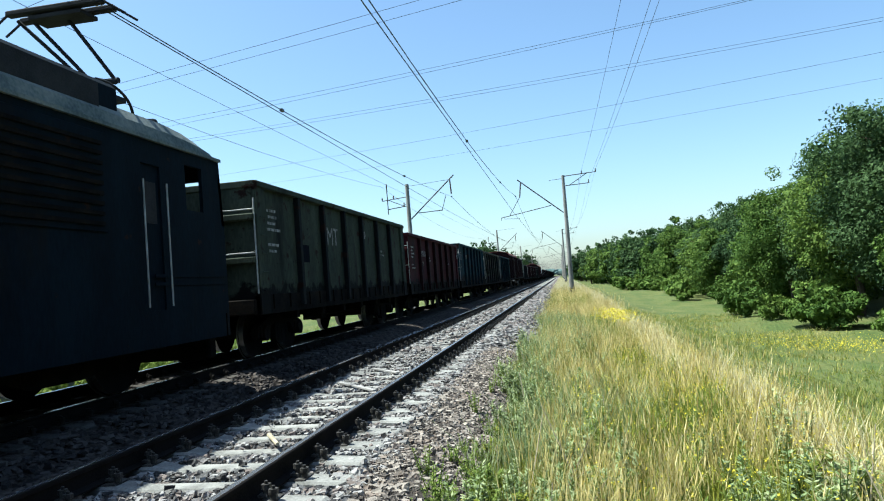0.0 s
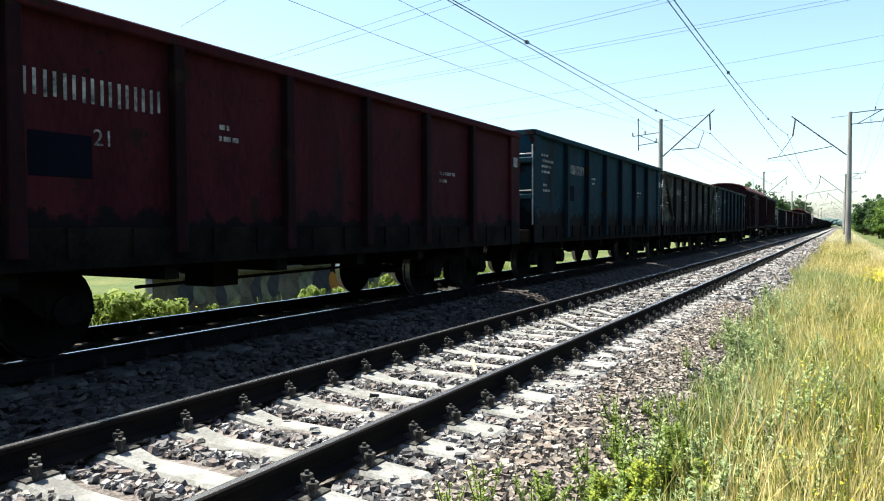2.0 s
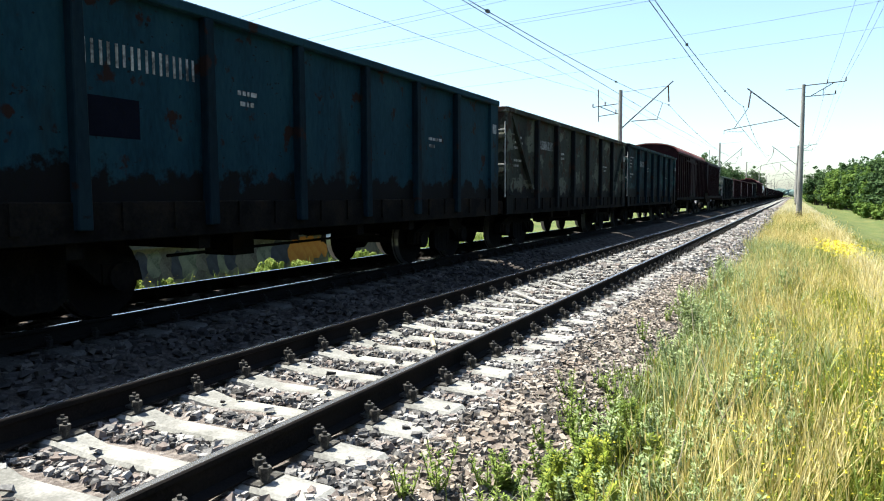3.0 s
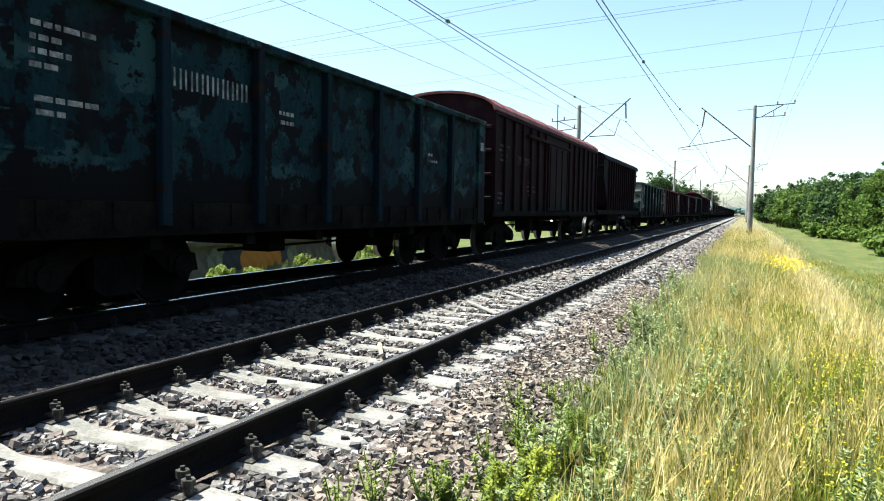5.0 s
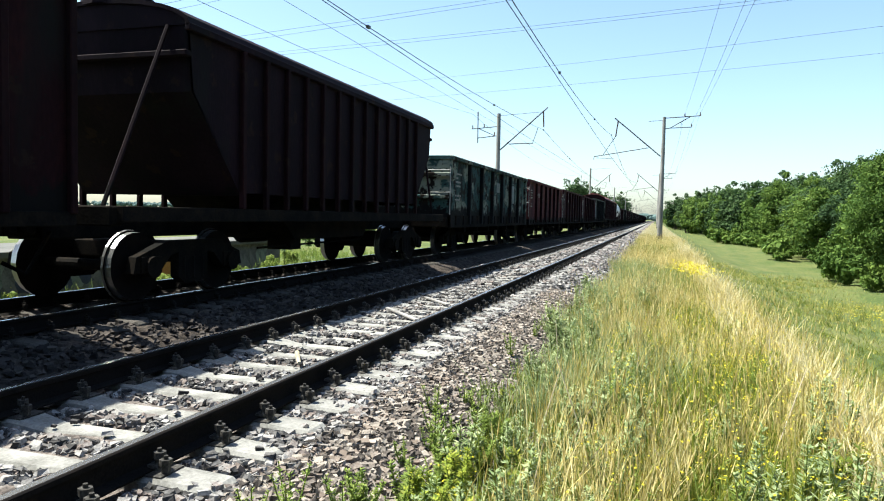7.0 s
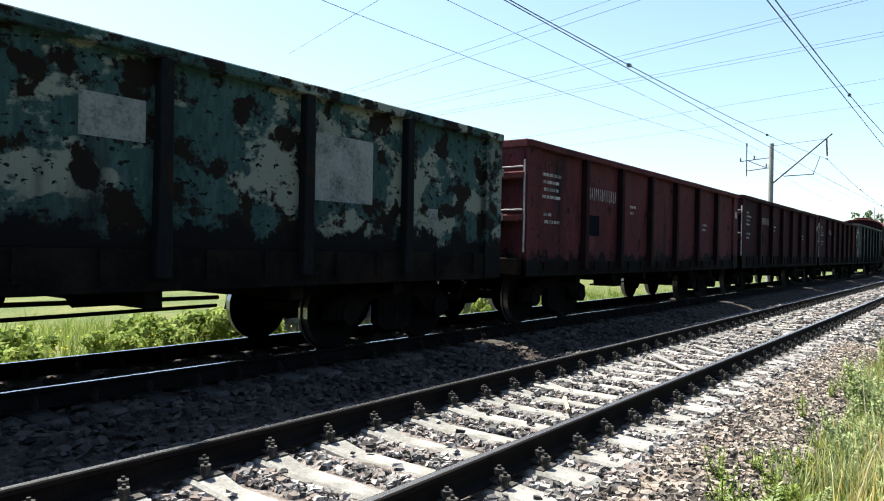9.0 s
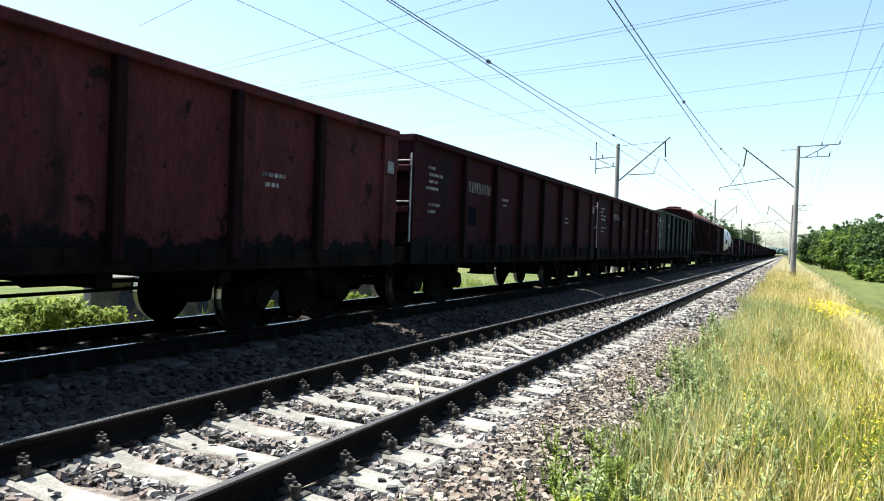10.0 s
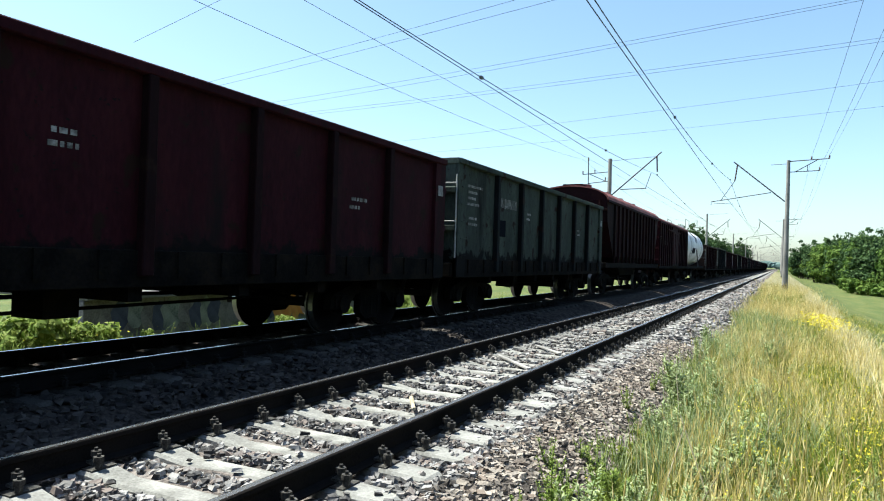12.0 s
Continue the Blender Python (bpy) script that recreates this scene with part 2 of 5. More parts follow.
M["spray_b"] = mat("orange spray paint", [(0.45, 0.17, 0.04), (0.55, 0.26, 0.07)], 0.6, 0, 4)
M["spray_c"] = mat("blue black spray paint", [(0.03, 0.035, 0.07), (0.06, 0.07, 0.12)], 0.6, 0, 4)
M["ground"] = mat("meadow earth and turf", [(0.035, 0.06, 0.014), (0.06, 0.085, 0.021), (0.1, 0.11, 0.032), (0.17, 0.15, 0.058)], 0.95, 0, 0.32, 3.2, 0.9, (1.6, 0.6, 1), spread=0.26, dist=0.2)
M["blade"] = leafy("grass blades", [(0.1, 0.15, 0.03), (0.2, 0.25, 0.06), (0.36, 0.35, 0.1), (0.52, 0.46, 0.18)], 0.25, 0.35, 1.3, 0, 0.15)
M["turf"] = leafy("low green turf", [(0.085, 0.125, 0.017), (0.17, 0.21, 0.03), (0.31, 0.315, 0.055)], 0.55, 0.4, 1.0)
M["blade2"] = leafy("silvery grass", [(0.16, 0.22, 0.09), (0.28, 0.34, 0.16), (0.41, 0.45, 0.24)], 0.35, 0.35, 1.5, 0, 0.16)
M["straw"] = leafy("dry straw grass", [(0.44, 0.36, 0.12), (0.65, 0.54, 0.22), (0.82, 0.71, 0.37)], 0.5, 0.35, 1.6, 0, 0.18)
M["weed"] = leafy("weed leaves", [(0.13, 0.19, 0.035), (0.2, 0.27, 0.06), (0.3, 0.34, 0.1)], 0.5, 0.4)
M["weed_light"] = leafy("yellow-green weed leaves", [(0.2, 0.26, 0.03), (0.3, 0.35, 0.05), (0.42, 0.42, 0.08)], 0.5, 0.4)
M["straw_pale"] = leafy("bleached grass", [(0.55, 0.48, 0.25), (0.68, 0.61, 0.37), (0.78, 0.72, 0.5)], 0.5, 0.3)
M["yellow"] = leafy("yellow blossom", [(0.5, 0.42, 0.03), (0.68, 0.56, 0.05)], 0.4, 0.3)
M["twig"] = mat("dry stem", [(0.26, 0.22, 0.15), (0.4, 0.35, 0.25)], 0.9)
M["bark"] = mat("tree bark", [(0.05, 0.04, 0.03), (0.11, 0.09, 0.065)], 0.95, 0, 3, 20, 0.6, (1, 1, 0.3))
M["leaf_a"] = leafy("dark tree leaves", [(0.022, 0.048, 0.016), (0.04, 0.076, 0.025), (0.066, 0.11, 0.038)], 0.4, 0.25, 0.25, 0.3)
M["leaf_b"] = leafy("bright tree leaves", [(0.045, 0.09, 0.016), (0.082, 0.138, 0.025), (0.13, 0.19, 0.038)], 0.4, 0.3, 0.25, 0.3)
# Air haze is mixed into this blue-green leaf colour.
M["far_leaf"] = mat("haze-tinted far woods", [(0.05, 0.085, 0.085), (0.07, 0.11, 0.105), (0.09, 0.13, 0.12)], 1.0, 0, 0.06, 0.5, 0.0)

# ---- builders ----


def thing(name, m, label, category, group="", kind=""):
    ob = new(name)
    ob.matrix_basis = m
    ob.empty_display_size = 0.3
    return tagged(ob, label, category, group, kind)


def link(name, mesh, parent=None, label="", m=None):
    ob = new(name, mesh)
    if parent is not None:
        ob.parent = parent
    if m is not None:
        ob.matrix_basis = m
    if label:
        tagged(ob, label)
    return ob


def mesh_of(name, bm, *mats):
    me = bpy.data.meshes.new(name)
    bmesh.ops.recalc_face_normals(bm, faces=bm.faces)
    bm.to_mesh(me)
    bm.free()
    for q in mats:
        me.materials.append(M[q])
    return me


def part(name, bm, material, parent, label="", m=None):
    return link(name, mesh_of(name, bm, *(material if isinstance(material, tuple) else (material,))), parent, label, m)


def box(x0, x1, y0, y1, z0, z1, bm=None, bevel=0.0):
    own = bmesh.new()
    bmesh.ops.create_cube(own, size=1.0)
    for v in own.verts:
        v.co = ((x0 + x1) / 2 + v.co.x * (x1 - x0), (y0 + y1) / 2 + v.co.y * (y1 - y0), (z0 + z1) / 2 + v.co.z * (z1 - z0))
    if bevel:
        bmesh.ops.bevel(own, geom=own.edges[:], offset=bevel, segments=1, affect="EDGES")
    if bm is None:
        return own
    merge(bm, own)
    return bm


def merge(bm, other, m=None):
    me = bpy.data.meshes.new("tmp")
    other.to_mesh(me)
    other.free()
    if m is not None:
        me.transform(m)
    bm.from_mesh(me)
    bpy.data.meshes.remove(me)


def tube(p, q, r, bm=None, seg=8, r2=None):
    p, q = Vector(p), Vector(q)
    own = bmesh.new()
    d = q - p
    bmesh.ops.create_cone(own, cap_ends=True, segments=seg, radius1=r, radius2=r if r2 is None else r2, depth=d.length)
    rot = d.to_track_quat("Z", "Y").to_matrix().to_4x4()
    for v in own.verts:
        v.co = rot @ v.co
        v.co += (p + q) / 2
    if bm is None:
        return own
    merge(bm, own)
    return bm


def bent_tube(pts, r, seg=7):
    """A round tube swept along points."""
    bm = bmesh.new()
    pts = [Vector(p) for p in pts]
    rings = []
    for i, p in enumerate(pts):
        d = (pts[min(i + 1, len(pts) - 1)] - pts[max(i - 1, 0)]).normalized()
        u = d.cross(Vector((1, 0.2, 0.1))).normalized()
        v = d.cross(u)
        rings.append([bm.verts.new(p + r * (u * math.cos(6.2832 * k / seg) + v * math.sin(6.2832 * k / seg))) for k in range(seg)])
    for a, b in zip(rings, rings[1:]):
        for k in range(seg):
            bm.faces.new((a[k], a[(k + 1) % seg], b[(k + 1) % seg], b[k]))
    bm.faces.new(rings[0])
    bm.faces.new(rings[-1][::-1])
    return bm


def prism(profile, y0, y1, bm=None):
    """Extrude an (x, z) outline along y."""
    own = bmesh.new() if bm is None else bm
    a = [own.verts.new((x, y0, z)) for x, z in profile]
    b = [own.verts.new((x, y1, z)) for x, z in profile]
    k = len(profile)
    own.faces.new(a)
    own.faces.new(b[::-1])
    for i in range(k):
        own.faces.new((a[i], b[i], b[(i + 1) % k], a[(i + 1) % k]))
    return own


def side_shape(outline, x0, x1, bm=None):
    """Extrude a (y, z) outline along x."""
    own = bmesh.new() if bm is None else bm
    a = [own.verts.new((x0, y, z)) for y, z in outline]
    b = [own.verts.new((x1, y, z)) for y, z in outline]
    k = len(outline)
    own.faces.new(a)
    own.faces.new(b[::-1])
    for i in range(k):
        own.faces.new((a[i], b[i], b[(i + 1) % k], a[(i + 1) % k]))
    return own


def raw_mesh(name, verts, faces, *mats):
    """A mesh from arrays of generated vertices and equal-sided faces."""
    me = bpy.data.meshes.new(name)
    verts, faces = np.asarray(verts, np.float32), np.asarray(faces, np.int32)
    me.vertices.add(len(verts))
    me.vertices.foreach_set("co", verts.ravel())
    k = faces.shape[1]
    me.loops.add(faces.size)
    me.loops.foreach_set("vertex_index", faces.ravel())
    me.polygons.add(len(faces))
    me.polygons.foreach_set("loop_start", np.arange(0, faces.size, k, dtype=np.int32))
    me.update(calc_edges=True)
    me.shade_flat()
    for q in mats:
        me.materials.append(M[q])
    return me


rng = np.random.default_rng(7)

# ---- ground: one sheet, the line runs on a low bank ----
PROFILE_X = [-3000, -60, -14, -9, -7.2, -6.3, 1.7, 2.3, 4.5, 5.2, 7.8, 11.0, 15, 22, 40, 200, 3000]
PROFILE_Z = [-2.0, -1.2, -1.0, -0.95, -0.85, -0.6, -0.6, -0.52, -0.55, -0.7, -2.0, -2.9, -3.1, -3.0, -2.6, -2.0, -2.0]


def ground_z(x, y):
    z = np.interp(x, PROFILE_X, PROFILE_Z)
    rough = np.clip((np.abs(x + 2.3) - 5.0) / 3.0, 0.0, 1.0)
    return z + rough * (0.10 * np.sin(0.31 * x + 0.17 * y) + 0.08 * np.sin(0.53 * y - 0.4 * x + 1.0) + 0.05 * np.sin(1.3 * x + 1.1 * y))


def ground():
    xs = np.unique(np.concatenate([np.linspace(-3000, -80, 9), np.linspace(-80, -12, 18), np.linspace(-12, 24, 91), np.linspace(24, 120, 22), np.linspace(120, 3000, 9)]))
    ys = np.unique(np.concatenate([np.linspace(-600, -20, 12), np.linspace(-20, 80, 126), np.linspace(80, 400, 65), np.linspace(400, 4000, 19)]))
    gx, gy = np.meshgrid(xs, ys)
    verts = np.stack([gx, gy, ground_z(gx, gy)], -1).reshape(-1, 3)
    i = np.arange(len(ys) - 1)[:, None] * len(xs) + np.arange(len(xs) - 1)[None, :]
    faces = np.stack([i, i + 1, i + 1 + len(xs), i + len(xs)], -1).reshape(-1, 4)
    ob = link("ground", raw_mesh("ground", verts, faces, "ground"))
    tagged(ob, "grassy ground with a low railway bank and meadow", "ground", kind="structure")
    for p in ob.data.polygons:
        p.use_smooth = True


ground()

# ---- tracks ----
TRACK_B = -4.2
PITCH = 0.543
RAIL = [(-0.075, -0.18), (0.075, -0.18), (0.075, -0.168), (0.012, -0.15), (0.009, -0.05), (0.0375, -0.036), (0.0375, -0.008), (0.03, -0.002), (0.023, 0.0), (-0.023, 0.0), (-0.03, -0.002), (-0.0375, -0.008), (-0.0375, -0.036), (-0.009, -0.05), (-0.012, -0.15), (-0.075, -0.168)]


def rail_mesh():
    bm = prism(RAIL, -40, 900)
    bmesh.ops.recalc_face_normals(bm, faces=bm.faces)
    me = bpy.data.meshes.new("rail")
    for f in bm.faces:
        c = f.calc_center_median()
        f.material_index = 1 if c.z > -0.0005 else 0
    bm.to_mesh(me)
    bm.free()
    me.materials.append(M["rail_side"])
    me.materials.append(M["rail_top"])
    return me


def sleeper_mesh(surface):
    """Concrete sleeper: low in the middle, raised seats, tapered ends."""
    bm = bmesh.new()
    rows = [(-1.35, -0.235, 0.125), (-1.3, -0.2, 0.14), (-0.98, -0.186, 0.14), (-0.62, -0.186, 0.135), (-0.38, -0.225, 0.115), (0.38, -0.225, 0.115), (0.62, -0.186, 0.135), (0.98, -0.186, 0.14), (1.3, -0.2, 0.14), (1.35, -0.235, 0.125)]
    rings = []
    for x, z, w in rows:
        rings.append([bm.verts.new(c) for c in ((x, -w, -0.42), (x, -w + 0.012, z - 0.02), (x, -w + 0.035, z), (x, w - 0.035, z), (x, w - 0.012, z - 0.02), (x, w, -0.42))])
    for a, b in zip(rings, rings[1:]):
        for i in range(5):
            bm.faces.new((a[i], a[i + 1], b[i + 1], b[i]))
    bm.faces.new(rings[0])
    bm.faces.new(rings[-1][::-1])
    return mesh_of("sleeper", bm, surface)


def fastening_mesh(surface):
    """Base plate with clamp bolts and anchor bolts on both sides of a rail."""
    bm = box(-0.19, 0.19, -0.1, 0.1, -0.19, -0.176)
    for s in (-1, 1):
        for x, y, top in ((0.105, 0.0, -0.055), (0.17, -0.03, -0.08)):
            tube((s * x, y, -0.19), (s * x, y, top - 0.03), 0.026, bm, 6)
            tube((s * x, y, top - 0.055), (s * x, y, top - 0.02), 0.036, bm, 6)
            tube((s * x, y, top - 0.02), (s * x, y, top), 0.013, bm, 6)
        box(s * 0.05 if s > 0 else -0.12, 0.12 if s > 0 else s * 0.05, -0.035, 0.035, -0.165, -0.145, bm)
    return mesh_of("fastening", bm, surface)


RAIL_ME = rail_mesh()
PLAIN = (sleeper_mesh("concrete"), fastening_mesh("bolt"), "concrete")
SHADED = (sleeper_mesh("concrete_shade"), fastening_mesh("bolt_shade"), "concrete_shade")


def joined(me, places, name, parent, surface):
    base = np.empty(len(me.vertices) * 3, np.float32)
    me.vertices.foreach_get("co", base)
    base = base.reshape(-1, 3)
    bm_faces = [tuple(p.vertices) for p in me.polygons]
    quads = [f for f in bm_faces if len(f) == 4]
    places = np.asarray(places, np.float32)
    verts = (base[None] + places[:, None]).reshape(-1, 3)
    faces = (np.asarray(quads)[None] + (np.arange(len(places)) * len(base))[:, None, None]).reshape(-1, 4)
    ob = link(name, raw_mesh(name, verts, faces, surface), parent)
    return tagged(ob, kind="stuff")


def track(x, label, count, kit):
    t = thing("railway_track", pose(x, 0, 0), label, "railway track", "tracks", "structure")
    for s in (-0.797, 0.797):
        link("rail", RAIL_ME, t, m=pose(s, 0, 0))
    first = -34
    for k in range(count):
        y = (first + k) * PITCH
        s = link("sleeper", kit[0], t, m=pose(rng.normal(0, 0.012), y + rng.normal(0, 0.012), rng.normal(0, 0.004), 0, 0, rng.normal(0, 0.5)))
        if k < count * 0.45:
            for sx in (-0.797, 0.797):
                link("fastening", kit[1], s, m=pose(sx, 0, 0))
    joined(kit[0], [(0, (first + k) * PITCH, 0) for k in range(count, 640)], "far_sleepers", t, kit[2])
    return t


# ---- ballast ----
def bed(x, surface):
    xs = np.array([-2.6, -2.15, -1.75, -1.4, -1.0, -0.8, -0.5, 0, 0.5, 0.8, 1.0, 1.4, 1.75, 2.15, 2.6])
    zs = np.array([-0.72, -0.5, -0.33, -0.245, -0.235, -0.25, -0.25, -0.255, -0.25, -0.25, -0.235, -0.245, -0.33, -0.5, -0.72])
    ys = np.unique(np.concatenate([np.linspace(-30, 40, 281), np.linspace(40, 900, 200)]))
    gx, gy = np.meshgrid(xs, ys)
    gz = np.broadcast_to(zs, gx.shape) + rng.normal(0, 0.012, gx.shape)
    verts = np.stack([gx + rng.normal(0, 0.03, gx.shape), gy, gz], -1).reshape(-1, 3)
    i = np.arange(len(ys) - 1)[:, None] * len(xs) + np.arange(len(xs) - 1)[None, :]
    faces = np.stack([i, i + 1, i + 1 + len(xs), i + len(xs)], -1).reshape(-1, 4)
    ob = link("ballast_bed", raw_mesh("ballast_bed", verts, faces, surface), m=pose(x, 0, 0))
    tagged(ob, "crushed stone ballast bed under the track", "ballast", kind="structure")


def bed_z(x):
    return np.interp(np.abs(x), [0, 0.5, 0.8, 1.0, 1.4, 1.75, 2.15, 2.6], [-0.255, -0.25, -0.25, -0.235, -0.245, -0.33, -0.5, -0.72])


ICO = bmesh.new()
bmesh.ops.create_icosphere(ICO, subdivisions=1, radius=1.0)
ICO_V = np.array([v.co[:] for v in ICO.verts])
ICO_F = np.array([[v.index for v in f.verts] for f in ICO.faces])
ICO.free()


CHIP_V = np.array([(-1, -0.8, -0.6), (0.9, -0.9, -0.7), (1.0, 0.7, -0.6), (-0.8, 0.9, -0.6), (-0.75, -0.7, 0.7), (0.75, -0.65, 0.75), (0.8, 0.75, 0.6), (-0.85, 0.6, 0.75)])
CHIP_F = np.array([(0, 3, 2, 1), (4, 5, 6, 7), (0, 1, 5, 4), (1, 2, 6, 5), (2, 3, 7, 6), (3, 0, 4, 7)])


def scatter(base_v, base_f, pos, scale3, yaw, tilt=None):
    """Copies of a small shape, scaled, turned about z (and x), at places."""
    v = base_v[None] * scale3[:, None]
    if tilt is not None:
        c, s = np.cos(tilt)[:, None], np.sin(tilt)[:, None]
        v = np.stack([v[..., 0], v[..., 1] * c - v[..., 2] * s, v[..., 1] * s + v[..., 2] * c], -1)
    c, s = np.cos(yaw)[:, None], np.sin(yaw)[:, None]
    v = np.stack([v[..., 0] * c - v[..., 1] * s, v[..., 0] * s + v[..., 1] * c, v[..., 2]], -1) + pos[:, None]
    f = base_f[None] + (np.arange(len(pos)) * len(base_v))[:, None, None]
    return v.reshape(-1, 3), f.reshape(-1, base_f.shape[1])


def stones(count, x0, x1, y0, y1, size, centre, label, surface="stone"):
    x = rng.uniform(x0, x1, count)
    y = rng.uniform(y0, y1, count)
    lx = x - centre
    near = np.abs((y / PITCH + 9) % 1.0 - 0.5) * 2          # 1 on a sleeper, 0 between
    on = (near > 0.4) & (np.abs(lx) < 1.33)
    keep = ~on | (rng.random(count) < np.where(np.abs(lx) > 1.16, 0.14, 0.015))
    keep &= np.abs(np.abs(lx) - 0.797) > 0.1
    x, y, lx, near = x[keep], y[keep], lx[keep], near[keep]
    z = np.where((near > 0.4) & (np.abs(lx) < 1.33), -0.2, np.maximum(bed_z(lx), np.interp(x, PROFILE_X, PROFILE_Z) - 0.01) + rng.uniform(-0.012, 0.028, len(x)) + 0.01)
    r = size * rng.uniform(0.55, 1.25, len(x))
    sc = np.stack([r * rng.uniform(0.8, 1.4, len(x)), r * rng.uniform(0.6, 1.0, len(x)), r * rng.uniform(0.45, 0.8, len(x))], -1)
    v, f = scatter(CHIP_V, CHIP_F, np.stack([x, y, z], -1), sc, rng.uniform(0, 6.28, len(x)), rng.uniform(-0.7, 0.7, len(x)))
    v += rng.normal(0, size * 0.17, v.shape)
    ob = link("ballast_stones", raw_mesh("ballast_stones", v, f, surface))
    tagged(ob, label, "ballast", kind="stuff")


bed(0.0, "bed")
bed(TRACK_B, "bed_shade")

# ---- overhead line ----
def lathe_insulator(p, length, parent, r=0.07):
    bm = bmesh.new()
    x, y, z = p
    n = 4
    for i in range(n):
        a = z + length * i / n
        tube((x, y, a), (x, y, a + length / n * 0.55), r, bm, 8, r * 0.5)
        tube((x, y, a + length / n * 0.5), (x, y, a + length / n), r * 0.4, bm, 6)
    return part("insulator", bm, "insulator", parent, "brown porcelain insulator")


def pole_right(y):
    t = thing("catenary_pole", pose(3.78, y, -0.45), "grey concrete catenary pole with cantilever and line bracket", "catenary pole", "poles beside the line")
    part("pole", tube((0, 0, -0.3), (0.03, 0, 9.5), 0.2, None, 14, 0.12), "pole", t)
    part("base_band", tube((0, 0, 0.0), (0.002, 0, 0.55), 0.215, None, 14, 0.205), "pole_mark", t, "black tarred band")
    part("cantilever", tube((-0.15, 0, 6.55), (-3.6, 0, 9.5), 0.045), "steel", t)
    part("registration_arm", tube((-1.05, 0, 7.2), (-5.1, 0, 6.55), 0.03), "steel", t)
    part("drop_arm", tube((-5.1, 0, 6.55), (-5.1, 0, 6.3), 0.02), "steel", t)
    part("steady_arm", tube((-4.9, 0, 6.45), (-3.6, 0, 6.38), 0.014), "steel", t)
    part("hanger", tube((-3.35, 0, 9.25), (-3.5, 0, 8.1), 0.05), "insulator", t, "brown insulator string")
    part("stay", tube((-3.5, 0, 8.1), (-4.4, 0, 6.7), 0.022), "steel", t)
    part("stub", tube((0, 0, 9.25), (-1.1, 0, 9.2), 0.018), "steel", t)
    part("bracket_top", tube((0.1, 0, 9.42), (2.6, 0, 9.55), 0.035), "steel", t)
    part("bracket_low", tube((0.1, 0, 8.65), (2.0, 0, 8.72), 0.03), "steel", t)
    part("brace", tube((0.5, 0, 8.68), (1.9, 0, 9.5), 0.03), "steel", t)
    part("post", tube((1.25, 0, 8.7), (1.25, 0, 9.1), 0.02), "steel", t)
    for p in ((1.5, 0, 9.5), (2.6, 0, 9.55), (2.0, 0, 8.72)):
        lathe_insulator(p, 0.26, t)
    return t


def pole_left(y, height=9.0):
    t = thing("catenary_pole", pose(-7.4, y, -0.6), "grey concrete catenary pole with cantilever and signal-line mast", "catenary pole", "poles beside the line")
    part("pole", tube((0, 0, -0.3), (0, 0, height + 0.15), 0.2, None, 14, 0.13), "pole", t)
    part("cantilever", tube((0.15, 0, 6.6), (3.45, 0, 9.5), 0.045), "steel", t)
    part("registration_arm", tube((0.75, 0, 7.0), (2.5, 0, 7.05), 0.03), "steel", t)
    part("stay", tube((2.45, 0, 7.05), (2.8, 0, 8.1), 0.022), "steel", t)
    part("hanger", tube((3.15, 0, 9.2), (3.2, 0, 8.15), 0.05), "insulator", t, "brown insulator string")
    part("tie", tube((0.1, 0, height), (3.1, 0, height + 0.2), 0.014), "steel", t)
    part("side_mast", tube((-1.5, 0, 7.1), (-1.52, 0, 9.1), 0.035), "steel", t)
    part("crossarm", tube((-1.9, 0, 8.1), (0, 0, 8.25), 0.03), "steel", t)
    part("crossarm", tube((-1.5, 0, 7.45), (0, 0, 7.6), 0.03), "steel", t)
    part("brace", tube((-1.5, 0, 8.15), (-0.3, 0, 7.6), 0.025), "steel", t)
    for p in ((-1.52, 0, 9.05), (-1.9, 0, 8.1), (-1.05, 0, 8.17), (-0.3, 0, 7.6)):
        lathe_insulator(p, 0.26, t)
    return t


RIGHT_Y = [53 + 67 * k for k in range(0, 9)]
LEFT_Y = [46 + 72 * k for k in range(0, 8)]
for yy in RIGHT_Y:
    pole_right(yy)
for k, yy in enumerate(LEFT_Y):
    pole_left(yy, 9.0 if k == 0 else 10.2)


def cable(name, pts, r, label, knots=()):
    """A wire as a thin bevelled curve turned to a mesh, with clamps along it."""
    bm = bmesh.new()
    ring = []
    pts = [Vector(p) for p in pts]
    for i, p in enumerate(pts):
        d = (pts[min(i + 1, len(pts) - 1)] - pts[max(i - 1, 0)]).normalized()
        u = d.cross(Vector((0, 0, 1))).normalized()
        w = u.cross(d)
        ring.append([bm.verts.new(p + r * (u * math.cos(a) + w * math.sin(a))) for a in (0.5, 2.07, 3.64, 5.21)])
    for a, b in zip(ring, ring[1:]):
        for i in range(4):
            bm.faces.new((a[i], a[(i + 1) % 4], b[(i + 1) % 4], b[i]))
    for i in knots:
        p = pts[i]
        box(p.x - 3 * r, p.x + 3 * r, p.y - 0.08, p.y + 0.08, p.z - 3 * r, p.z + 3 * r, bm)
    ob = link(name, mesh_of(name, bm, "wire"))
    return tagged(ob, label, "wire", "overhead wires")


def span_wire(name, x0, x1, supports, z_top, sag, r, label, clamps=True):
    pts = []
    for a, b in zip(supports, supports[1:]):
        n = 14
        for i in range(n):
            u = i / n
            pts.append((x0 + (x1 - x0) * ((len(pts) // n) % 2 + (u if (len(pts) // n) % 2 == 0 else -u)), a + (b - a) * u, z_top - sag * 4 * u * (1 - u)))
    pts.append((pts[0][0], supports[-1], z_top))
    return cable(name, pts, r, label, range(2, 28, 3) if clamps else ())


